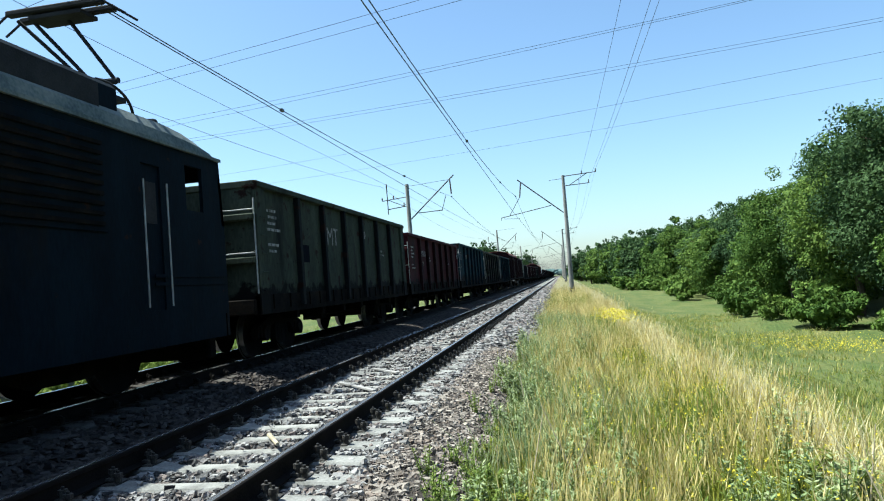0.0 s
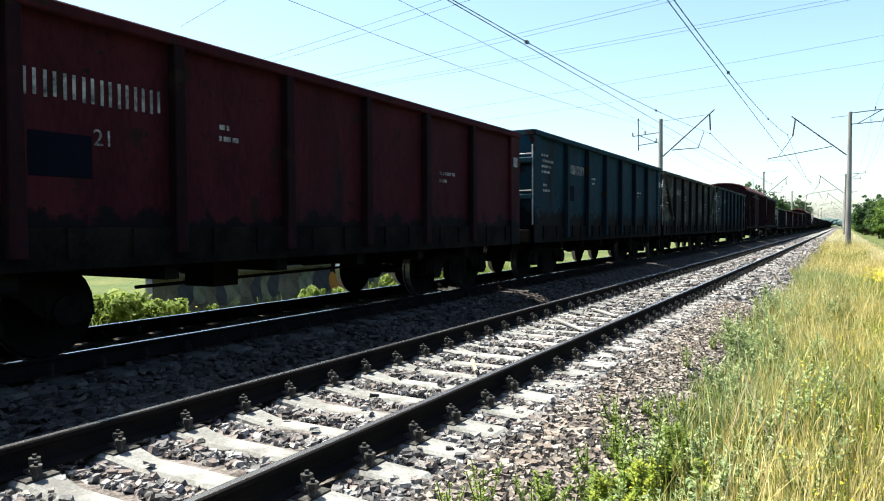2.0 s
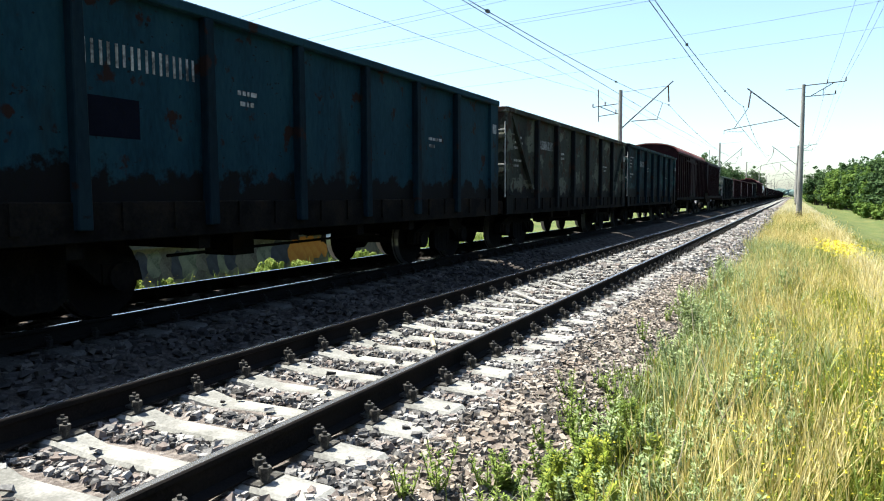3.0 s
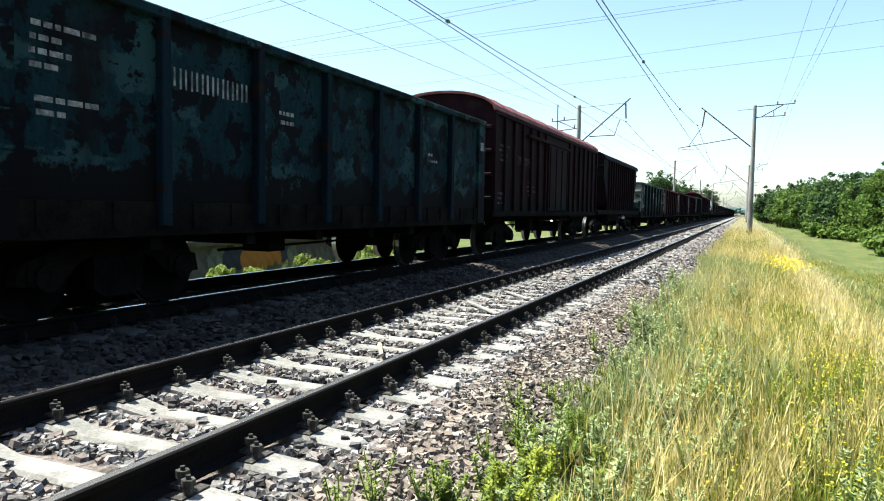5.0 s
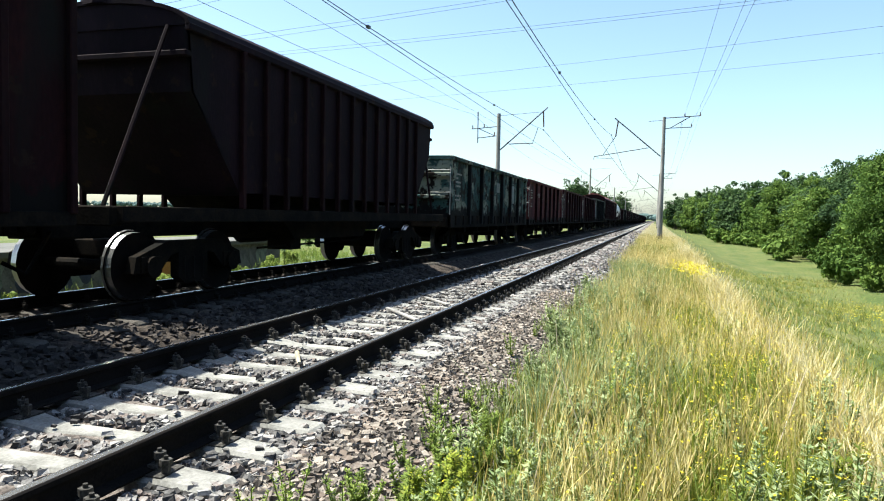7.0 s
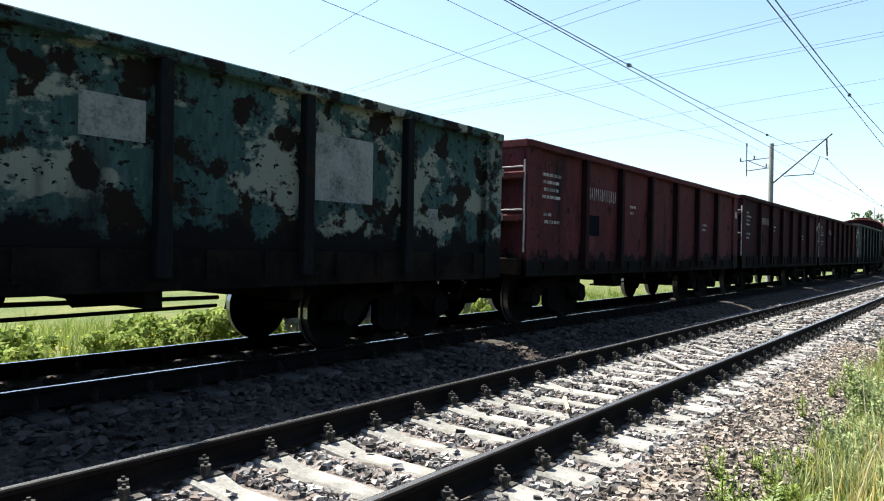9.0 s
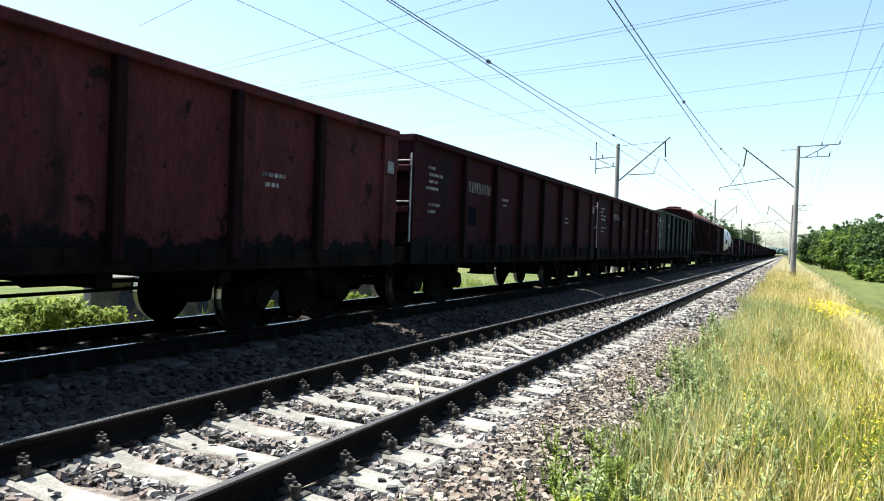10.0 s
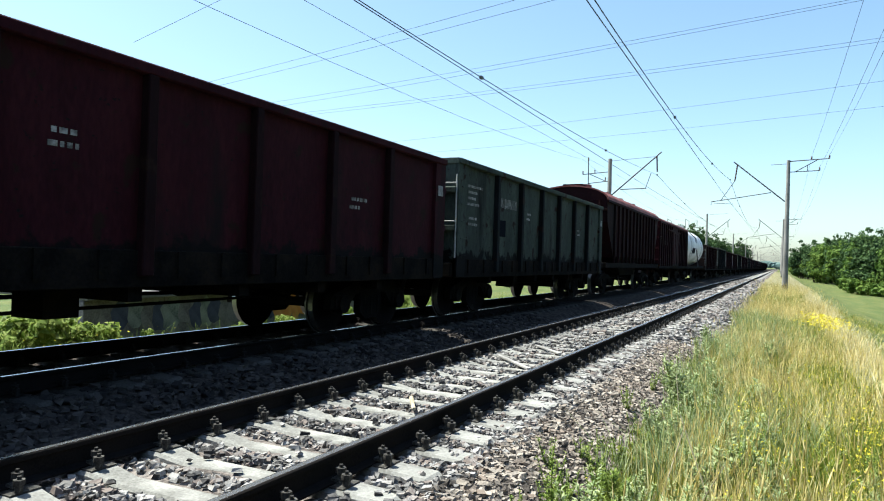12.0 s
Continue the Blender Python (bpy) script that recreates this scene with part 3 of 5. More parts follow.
NEAR_S = [-17] + RIGHT_Y
FAR_S = [-26] + LEFT_Y
span_wire("messenger_wire", -0.05, -0.05, NEAR_S, 7.75, 1.25, 0.013, "stranded messenger wire above the empty track")
span_wire("contact_wire", 0.12, -0.2, NEAR_S, 6.3, 0.03, 0.012, "copper contact wire above the empty track", False)
span_wire("messenger_wire", TRACK_B, TRACK_B, FAR_S, 7.35, 1.02, 0.013, "stranded messenger wire above the freight train")
span_wire("contact_wire", TRACK_B + 0.25, TRACK_B - 0.25, FAR_S, 6.3, 0.03, 0.012, "copper contact wire above the freight train", False)
span_wire("line_wire", -7.4, -7.4, FAR_S, 7.75, 0.15, 0.008, "thin signal line wire on the poles", False)
span_wire("line_wire", -9.3, -9.3, FAR_S, 8.55, 1.3, 0.009, "thin signal line wire on the mast tips", False)
for fx, fz in ((6.38, 9.35), (5.28, 9.3), (5.78, 8.5)):
    span_wire("feeder_wire", fx, fx, NEAR_S, fz, 0.7, 0.008, "thin feeder wire on the pole brackets", False)


def crossing_line(x0, y0, x1, y1, z, sag, r=0.014):
    n = 40
    dx, dy = x1 - x0, y1 - y0
    cable("power_line", [(x0 + dx * (3 * u - 1), y0 + dy * (3 * u - 1), z + sag * ((2 * u - 1) ** 2 * 4 - 0.3)) for u in [i / n for i in range(n + 1)]], r, "high-voltage power line crossing over the railway")


for a in ((-39.8, 74.8, 10.3, 60.5), (-37.7, 83.9, 11.4, 70.3), (-18.7, 46.5, 6.1, 40.6), (-19.2, 47.7, 6.8, 40.9), (-17.7, 53.0, 8.9, 48.3), (-17.7, 54.0, 8.9, 49.2), (-17.7, 36.1, -10.8, 34.1), (-15.7, 36.9, -8.8, 34.9)):
    sx = (a[2] - a[0]) / 50.0
    mx_, my_ = (a[0] + a[2]) / 2, (a[1] + a[3]) / 2
    ux, uy = (a[2] - a[0]) / abs(sx) / 2, (a[3] - a[1]) / abs(sx) / 2
    crossing_line(mx_ - ux, my_ - uy, mx_ + ux, my_ + uy, 16.0, 0.4)
cable("power_line", [(-38.6 + 0.41 * k, 32.2 - 0.14 * k, 16.0) for k in range(0, 120, 10)], 0.014, "high-voltage power line crossing over the railway")
# ---- platform behind the train ----
def platform():
    t = thing("platform", pose(-10.0, 7.4, -0.75), "low grey concrete platform with sprayed graffiti on its wall", "platform")
    for k in range(6):
        part("wall_panel", box(-0.25, 0.0, k * 2.2 + 0.01, k * 2.2 + 2.19, -0.3, 0.88, bevel=0.012), "wallp", t)
    for k in range(5):
        part("slab", box(-3.2, 0.12, k * 2.64 + 0.008, k * 2.64 + 2.632, 0.88, 1.03, bevel=0.012), "slab", t)
    r2 = random.Random(4)
    for k in range(33):
        y = 0.6 + k * 0.37 + r2.uniform(-0.05, 0.05)
        w, h = r2.uniform(0.2, 0.34), r2.uniform(0.34, 0.46)
        bm = bmesh.new()
        n = 11
        ring = [bm.verts.new((0.0, w * math.cos(6.283 * i / n) * r2.uniform(0.75, 1.2), h * math.sin(6.283 * i / n) * r2.uniform(0.75, 1.1))) for i in range(n)]
        f = bm.faces.new(ring)
        bmesh.ops.inset_region(bm, faces=[f], thickness=r2.uniform(0.05, 0.09))
        f.material_index = 1
        fill = "spray_b" if 6.4 < y < 8.6 and r2.random() < 0.7 else r2.choice(("spray_c", "spray_c", "wallp", "patch_pale"))
        part("graffiti", bm, ("spray_a" if r2.random() < 0.75 else "spray_c", fill), t, "", pose(0.004 + 0.001 * k, y, r2.uniform(0.38, 0.5)))


platform()

# ---- the freight train ----
HALF = 1.55
SPIN = []          # wheelsets that turn: (axle, radius, y, z)


def wheel_mesh(r):
    bm = bmesh.new()
    for a, b, ra, rb in ((-0.065, -0.03, r + 0.03, r + 0.025), (-0.03, 0.065, r, r - 0.006), (-0.04, 0.05, r * 0.8, r * 0.8)):
        tube((a, 0, 0), (b, 0, 0), ra, bm, 22, rb)
    tube((-0.09, 0, 0), (0.1, 0, 0), 0.13, bm, 12)
    for k in range(6):
        a = k * math.pi / 3
        tube((0.052, 0.26 * r / 0.475 * math.cos(a), 0.26 * r / 0.475 * math.sin(a)), (0.056, 0.26 * r / 0.475 * math.cos(a), 0.26 * r / 0.475 * math.sin(a)), 0.04, bm, 8)
    for f in bm.faces:
        c = f.calc_center_median()
        d = math.hypot(c.y, c.z)
        f.material_index = 1 if d > r * 0.97 and abs(f.normal.x) < 0.5 else 0
    return mesh_of("wheel", bm, "wheel", "tread")


def axle_mesh():
    bm = tube((-0.95, 0, 0), (0.95, 0, 0), 0.08, None, 10)
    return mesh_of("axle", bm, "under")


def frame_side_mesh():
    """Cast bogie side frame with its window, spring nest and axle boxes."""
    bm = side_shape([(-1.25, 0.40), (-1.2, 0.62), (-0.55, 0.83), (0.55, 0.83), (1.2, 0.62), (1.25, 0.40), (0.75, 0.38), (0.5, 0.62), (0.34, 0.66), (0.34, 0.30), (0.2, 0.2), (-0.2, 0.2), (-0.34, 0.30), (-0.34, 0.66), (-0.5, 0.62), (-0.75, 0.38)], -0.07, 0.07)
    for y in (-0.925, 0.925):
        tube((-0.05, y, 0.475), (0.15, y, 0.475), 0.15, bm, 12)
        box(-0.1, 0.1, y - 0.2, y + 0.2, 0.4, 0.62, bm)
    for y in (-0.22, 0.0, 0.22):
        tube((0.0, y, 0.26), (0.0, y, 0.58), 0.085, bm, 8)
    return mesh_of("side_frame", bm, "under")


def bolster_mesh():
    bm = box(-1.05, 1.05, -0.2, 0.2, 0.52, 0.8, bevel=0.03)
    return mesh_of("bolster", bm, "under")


def coupler_mesh():
    """Automatic coupler pointing to -y."""
    bm = box(-0.11, 0.11, -0.3, 0.7, 0.94, 1.16, bevel=0.03)
    box(-0.22, 0.16, -0.52, -0.25, 0.9, 1.2, bm, 0.04)
    box(-0.3, -0.16, -0.62, -0.4, 0.92, 1.18, bm, 0.03)
    tube((0.35, 0.1, 0.95), (0.45, -0.35, 0.45), 0.025, bm, 6)
    tube((0.45, -0.35, 0.45), (0.3, -0.55, 0.6), 0.025, bm, 6)
    return mesh_of("coupler", bm, "under")


WHEEL_ME, LOCO_WHEEL_ME, AXLE_ME, FRAME_ME, BOLSTER_ME, COUPLER_ME = wheel_mesh(0.475), wheel_mesh(0.6), axle_mesh(), frame_side_mesh(), bolster_mesh(), coupler_mesh()


def running_gear(w, length, near):
    """Two bogies, couplers and brake gear under a wagon of that body length."""
    centre = length / 2 - 1.95
    for s in (-1, 1):
        link("bolster", BOLSTER_ME, w, m=pose(0, s * centre, 0))
        for sx in (-1, 1):
            link("side_frame", FRAME_ME, w, m=pose(sx * 1.02, s * centre, 0, 0, 0, 0 if sx > 0 else 180))
        for q in (-0.925, 0.925):
            y = s * centre + q
            a = link("axle", AXLE_ME, w, m=pose(0, y, 0.475))
            for sx in (-1, 1):
                link("wheel", WHEEL_ME, a, m=pose(sx * 0.78, 0, 0, 0, 0, 0 if sx > 0 else 180))
            if near:
                SPIN.append((a, 0.475, y, 0.475))
        link("coupler", COUPLER_ME, w, m=pose(0, s * (length / 2 + 0.02), 0, 0, 0, 0 if s < 0 else 180))
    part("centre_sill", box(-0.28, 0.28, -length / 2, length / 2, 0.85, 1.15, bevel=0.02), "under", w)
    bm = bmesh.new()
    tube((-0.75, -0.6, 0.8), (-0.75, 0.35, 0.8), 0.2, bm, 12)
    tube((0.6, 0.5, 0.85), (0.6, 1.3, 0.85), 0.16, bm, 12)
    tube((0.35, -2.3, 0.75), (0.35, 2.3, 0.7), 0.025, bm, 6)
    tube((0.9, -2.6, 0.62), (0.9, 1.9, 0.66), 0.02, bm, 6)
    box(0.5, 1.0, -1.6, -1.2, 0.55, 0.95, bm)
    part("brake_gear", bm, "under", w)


def hose(w, y, s):
    pts = [(0.35 + 0.05 * i / 7, y + s * (0.05 + 0.55 * i / 7), 0.95 - 0.55 * math.sin(i / 7 * 2.4)) for i in range(8)]
    part("brake_hose", bent_tube(pts, 0.022), "under", w)


def digits(w, y, z, n, h, x, seed=0, ink="letter"):
    """A painted row of number marks as plain upright bars, each its own mesh."""
    r = random.Random(seed)
    for i in range(n):
        yy = y + i * h * 0.76
        bm = box(x, x + 0.004, yy, yy + h * 0.13, z, z + h)
        box(x, x + 0.004, yy + h * 0.36, yy + h * 0.49, z + r.uniform(0, 0.1) * h, z + h, bm)
        part("number_mark", bm, ink, w)


def small_marks(w, y, z, x, seed, rows=3, wide=0.7, ink="letter"):
    r = random.Random(seed)
    for k in range(rows):
        yy = y + r.uniform(0, 0.12)
        bm = bmesh.new()
        for _ in range(r.randint(2, 5)):
            wd = r.uniform(0.06, 0.2) * wide / 0.7
            box(x, x + 0.003, yy, yy + wd, z - k * 0.13, z - k * 0.13 + 0.055, bm)
            yy += wd + 0.03
            if yy > y + wide:
                break
        tagged(part("stencil_line", bm, ink, w), kind="stuff")


def letters(w, text, y, z, size, x):
    cu = bpy.data.curves.new("lettering", "FONT")
    cu.body, cu.size, cu.extrude = text, size, 0.002
    tmp = new("lettering_source", cu)
    dg = bpy.context.evaluated_depsgraph_get()
    me = bpy.data.meshes.new_from_object(tmp.evaluated_get(dg))
    bpy.data.objects.remove(tmp)
    me.materials.clear()
    me.materials.append(M["letter"])
    link("lettering", me, w, "white painted letters", pose(x, y, z, 90, 0, 90))


def gondola(y, length, top, color, label, near=True, seed=1, bot=1.28, numbered=True):
    """High-sided open wagon; y is its middle at the clip's start."""
    w = thing("gondola_wagon", pose(TRACK_B, y, 0), label, "freight wagon", "wagons of the train")
    h0 = length / 2
    X = HALF
    stations = [-h0, *(-h0 + length * (0.171 + 0.1316 * k) for k in range(6)), h0]
    for s in (-1, 1):
        def out(a, b):
            return (X + a, X + b) if s > 0 else (-X - b, -X - a)

        part("side_wall", box(*out(-0.09, -0.07), -h0 + 0.02, h0 - 0.02, bot, top - 0.05), color, w)
        part("top_rail", box(*out(-0.12, 0.04), -h0, h0, top - 0.12, top, bevel=0.015), color, w)
        # The sill's near-black colour also carries shade from the hatch covers.
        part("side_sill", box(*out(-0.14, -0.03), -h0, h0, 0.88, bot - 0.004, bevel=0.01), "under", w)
        for yy in stations[1:-1]:
            own = side_shape([(yy - 0.08, 1.0), (yy + 0.08, 1.0), (yy + 0.065, top - 0.12), (yy - 0.065, top - 0.12)], *out(-0.07, 0.05))
            bmesh.ops.bevel(own, geom=own.edges[:], offset=0.012, segments=1, affect="EDGES")
            part("side_post", own, "post_red" if color in ("p_red", "p_brown", "p_maroon", "p_dark") else "post_blue" if color in ("p_blue", "p_teal") else "post_dark", w)
        for ya, yb in zip(stations, stations[1:]):
            for f in (0.3, 0.7):
                yy = ya + (yb - ya) * f
                part("hatch_lock", box(*out(-0.07, 0.0), yy - 0.05, yy + 0.05, 0.98, bot - 0.01), "under", w)
        for e in (-1, 1):
            ya, yb = (-h0, -h0 + 0.42) if e < 0 else (h0 - 0.42, h0)
            part("corner_plate", side_shape([(ya, 0.9), (yb, 0.9), (yb, top - 0.12), (ya, top - 0.12)], *out(-0.08, 0.0)), color, w)
    for e in (-1, 1):
        ya, yb = (-h0, -h0 + 0.05) if e < 0 else (h0 - 0.05, h0)
        part("end_wall", box(-X + 0.06, X - 0.06, ya, yb, 1.0, top - 0.04), color, w)
        part("end_rail", box(-X, X, ya - 0.03, yb + 0.03, top - 0.13, top + 0.004, bevel=0.015), color, w)
        for zz in (1.4 + (top - 1.4) * 0.28, 1.4 + (top - 1.4) * 0.68):
            yc = e * (h0 + 0.05)
            part("end_rib", box(-X + 0.03, X - 0.02, yc - 0.06, yc + 0.06, zz - 0.1, zz + 0.03, bevel=0.02), color, w)
        part("end_beam", box(-X + 0.1, X - 0.1, e * (h0 + 0.02) - 0.09, e * (h0 + 0.02) + 0.09, 0.9, 1.2, bevel=0.02), "under", w)
    bm = bmesh.new()
    for k in range(5):
        z = 1.35 + k * 0.36
        tube((X + 0.05, -h0 + 0.06, z), (X + 0.05, -h0 + 0.36, z), 0.012, bm, 6)
    part("floor", box(-X + 0.1, X - 0.1, -h0 + 0.06, h0 - 0.06, 1.16, 1.26), "under", w)
    part("ladder", bm, color, w)
    bm = tube((X - 0.02, -h0 - 0.07, 1.3), (X - 0.02, -h0 - 0.07, top - 0.35), 0.016, None, 6)
    part("grab_rail", bm, "rib", w)
    for zz in (1.5 + (top - 1.4) * 0.28, 1.5 + (top - 1.4) * 0.68):
        part("rung", tube((X - 0.75, -h0 - 0.13, zz), (X - 0.02, -h0 - 0.13, zz), 0.014, None, 6), "rib", w)
    for yy in stations[1:-1]:
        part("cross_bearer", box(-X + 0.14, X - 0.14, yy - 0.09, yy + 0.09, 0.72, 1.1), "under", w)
    hose(w, -h0, -1)
    running_gear(w, length, near)
    if near:
        bay = length * 0.1316
        first = -h0 + length * 0.171
        face = X - 0.0695
        if numbered:
            digits(w, first + 0.12, top - 0.85, 8, 0.24, face, seed)
        small_marks(w, -h0 + bay * 0.35, top - 0.55, face, seed + 1, 4)
        small_marks(w, -h0 + bay * 0.35, top - 1.25, face, seed + 2, 2)
        if numbered:
            small_marks(w, first + bay * 1.3, top - 0.9, face, seed + 3, 2, 0.4)
        small_marks(w, first + bay * 4.3, top - 1.1, face, seed + 4, 2, 0.5)
        if color not in ("p_pale", "p_teal", "p_olive"):
            part("dark_patch", box(face, face + 0.003, first + 0.15, first + 0.75, top - 1.55, top - 1.15), "patch", w, "dark overpainted square")
        if numbered:
            part("plate", box(X - 0.01, X + 0.006, h0 - 0.32, h0 - 0.12, top - 0.75, top - 0.55), "plate", w, "small pale plate")
    return w


def diagonals(w, length, top, color):
    for e in (-1, 1):
        a, b = e * (length / 2 - 0.35), e * (length / 2 - length / 7)
        bm = bmesh.new()
        side_shape([(a - 0.06, top - 0.2), (a + 0.06, top - 0.2), (b + 0.06, 1.5), (b - 0.06, 1.5)], HALF - 0.07, HALF + 0.03, bm)
        part("diagonal_brace", bm, color, w)


def heap(w, length, top, rise, name, material, label):
    n, m_ = 40, 9
    r = np.random.default_rng(3)
    xs, ys = np.linspace(-1.4, 1.4, m_), np.linspace(-length / 2 + 0.15, length / 2 - 0.15, n)
    gx, gy = np.meshgrid(xs, ys)
    gz = top - 0.25 + rise * (1 - (gx / 1.45) ** 2) * (0.5 + 0.5 * np.abs(np.sin(gy * 0.9 + 1))) + r.normal(0, 0.03, gx.shape)
    i = np.arange(n - 1)[:, None] * m_ + np.arange(m_ - 1)[None, :]
    f = np.stack([i, i + 1, i + 1 + m_, i + m_], -1).reshape(-1, 4)
    link(name, raw_mesh(name, np.stack([gx, gy, gz], -1).reshape(-1, 3), f, material), w, label)


def arch(top, rise, half, n=10):
    return [(half * math.cos(math.pi * i / n), top + rise * math.sin(math.pi * i / n)) for i in range(n + 1)]


def boxcar(y, length, eave, rise, color, roof, label, near=True, seed=5):
    w = thing("covered_wagon", pose(TRACK_B, y, 0), label, "freight wagon", "wagons of the train")
    h0, X = length / 2, HALF
    for s in (-1, 1):
        part("side_wall", box(X - 0.08 if s > 0 else -X + 0.04, X - 0.04 if s > 0 else -X + 0.08, -h0 + 0.04, h0 - 0.04, 1.2, eave), color, w)
        part("side_sill", box(X - 0.1 if s > 0 else -X, X if s > 0 else -X + 0.1, -h0, h0, 1.06, 1.22, bevel=0.01), "under", w)
        part("eave_rail", box(X - 0.06 if s > 0 else -X - 0.03, X + 0.03 if s > 0 else -X + 0.06, -h0, h0, eave - 0.1, eave, bevel=0.01), color, w)
        for k in range(17):
            if 6.5 < k < 9.5:
                continue
            yy = -h0 + 0.06 + (length - 0.12) * k / 16
            part("side_post", box(X - 0.04 if s > 0 else -X - 0.035, X + 0.035 if s > 0 else -X + 0.04, yy - 0.05, yy + 0.05, 1.2, eave - 0.1, bevel=0.012), "post_red", w)
        d = part("sliding_door", box(X - 0.03 if s > 0 else -X - 0.06, X + 0.06 if s > 0 else -X + 0.03, -1.5, 1.2, 1.24, eave - 0.42, bevel=0.015), color, w, "ribbed sliding door")
        for k in range(4):
            yy = -1.35 + 0.8 * k
            part("door_rib", box(X + 0.06 if s > 0 else -X - 0.085, X + 0.085 if s > 0 else -X - 0.06, yy, yy + 0.08, 1.3, eave - 0.5), color, d)
        part("door_rail", box(X if s > 0 else -X - 0.1, X + 0.1 if s > 0 else -X, -3.9, 1.6, eave - 0.42, eave - 0.34), color, w)
    for e in (-1, 1):
        ya, yb = (-h0, -h0 + 0.05) if e < 0 else (h0 - 0.05, h0)
        part("end_wall", prism([(X - 0.03, 1.1)] + arch(eave - 0.02, rise - 0.04, X - 0.03) + [(-X + 0.03, 1.1)], ya, yb), color, w)
        for k in range(4):
            zz = 1.5 + k * 0.62
            part("end_rib", box(-X + 0.05, X - 0.05, e * (h0 + 0.02) - 0.05, e * (h0 + 0.02) + 0.05, zz, zz + 0.1, bevel=0.02), color, w)
    outer, inner = arch(eave, rise, X + 0.05, 14), arch(eave - 0.02, rise - 0.05, X, 14)
    part("roof", prism(outer + inner[::-1], -h0 - 0.06, h0 + 0.06), roof, w, "arched sheet roof")
    for k in range(9):
        yy = -h0 + length * (k + 0.5) / 9
        o2 = arch(eave + 0.01, rise + 0.012, X + 0.05, 14)
        part("roof_seam", prism(o2 + outer[::-1], yy - 0.03, yy + 0.03), roof, w)
    running_gear(w, length, near)
    digits(w, -h0 + 2.2, eave - 1.3, 8, 0.24, X - 0.036, seed, "letter_faint")
    small_marks(w, -h0 + 0.5, eave - 0.9, X - 0.036, seed, 4, ink="letter_faint")
    small_marks(w, -h0 + 3.2, eave - 1.8, X - 0.036, seed + 1, 4, ink="letter_faint")
    small_marks(w, -h0 + 0.4, eave - 2.2, X - 0.036, seed + 2, 3, ink="letter_faint")
    return w


def hopper(y, length, eave, rise, color, roof, label, near=True, inset=0.2):
    """Covered hopper: sloping ends, close ribs, rounded roof with hatches and a walkway."""
    w = thing("hopper_wagon", pose(TRACK_B, y, 0), label, "freight wagon", "wagons of the train")
    h0, X = length / 2, HALF
    run = 1.3 + inset
    for s in (-1, 1):
        part("side_wall", side_shape([(-h0 + run, 1.55), (h0 - run, 1.55), (h0 - inset - 0.1, 2.9), (h0 - inset, eave), (-h0 + inset, eave), (-h0 + inset + 0.1, 2.9)], X - 0.08 if s > 0 else -X + 0.05, X - 0.05 if s > 0 else -X + 0.08), color, w)
        part("side_sill", box(X - 0.12 if s > 0 else -X, X if s > 0 else -X + 0.12, -h0, h0, 1.1, 1.3, bevel=0.01), "under", w)
        for k in range(13):
            yy = -h0 + run + (length - 2 * run) * k / 12
            part("side_post", box(X - 0.05 if s > 0 else -X - 0.03, X + 0.03 if s > 0 else -X + 0.05, yy - 0.05, yy + 0.05, 1.3, eave - 0.06, bevel=0.012), "post_red", w)
        part("eave_rail", box(X - 0.06 if s > 0 else -X - 0.03, X + 0.03 if s > 0 else -X + 0.06, -h0 + inset - 0.05, h0 - inset + 0.05, eave - 0.08, eave + 0.02, bevel=0.01), color, w)
    for e in (-1, 1):
        part("end_slope", side_shape([(e * (h0 - inset), eave), (e * (h0 - inset - 0.04), eave), (e * (h0 - inset - 0.14), 2.9), (e * (h0 - run - 0.04), 1.5), (e * (h0 - run), 1.5), (e * (h0 - inset - 0.1), 2.9)], -X + 0.05, X - 0.05), color, w)
        part("end_gable", prism(arch(eave, rise - 0.04, X - 0.04), e * (h0 - inset) - 0.02, e * (h0 - inset) + 0.02), color, w)
        part("end_cornice", box(-X + 0.02, X - 0.02, e * (h0 - inset) - 0.07, e * (h0 - inset) + 0.07, eave - 0.42, eave - 0.34, bevel=0.01), color, w)
        part("end_deck", box(-X + 0.1, X - 0.1, e * h0 - 0.1, e * h0 + 0.1, 1.05, 1.3, bevel=0.02), "under", w)
        for sx in (-1.2, 1.2):
            part("end_post", tube((sx, e * (h0 - 0.05), 1.3), (sx, e * (h0 - inset + 0.02), eave), 0.03, None, 6), color, w)
    outer, inner = arch(eave, rise, X + 0.03, 12), arch(eave - 0.02, rise - 0.04, X - 0.02, 12)
    part("roof", prism(outer + inner[::-1], -h0 + inset - 0.05, h0 - inset + 0.05), roof, w, "rounded roof")
    part("walkway", box(-0.4, 0.4, -h0 + inset + 0.3, h0 - inset - 0.3, eave + rise + 0.03, eave + rise + 0.08, bevel=0.01), color, w)
    for k in range(4):
        yy = -h0 + length * (k + 0.5) / 4
        part("hatch", tube((0, yy, eave + rise - 0.05), (0, yy, eave + rise + 0.16), 0.5, None, 14), roof, w)
    part("hopper_bottom", side_shape([(-2.6, 1.55), (2.6, 1.55), (1.6, 0.75), (-1.6, 0.75)], -1.1, 1.1), "under", w)
    running_gear(w, length, near)
    return w


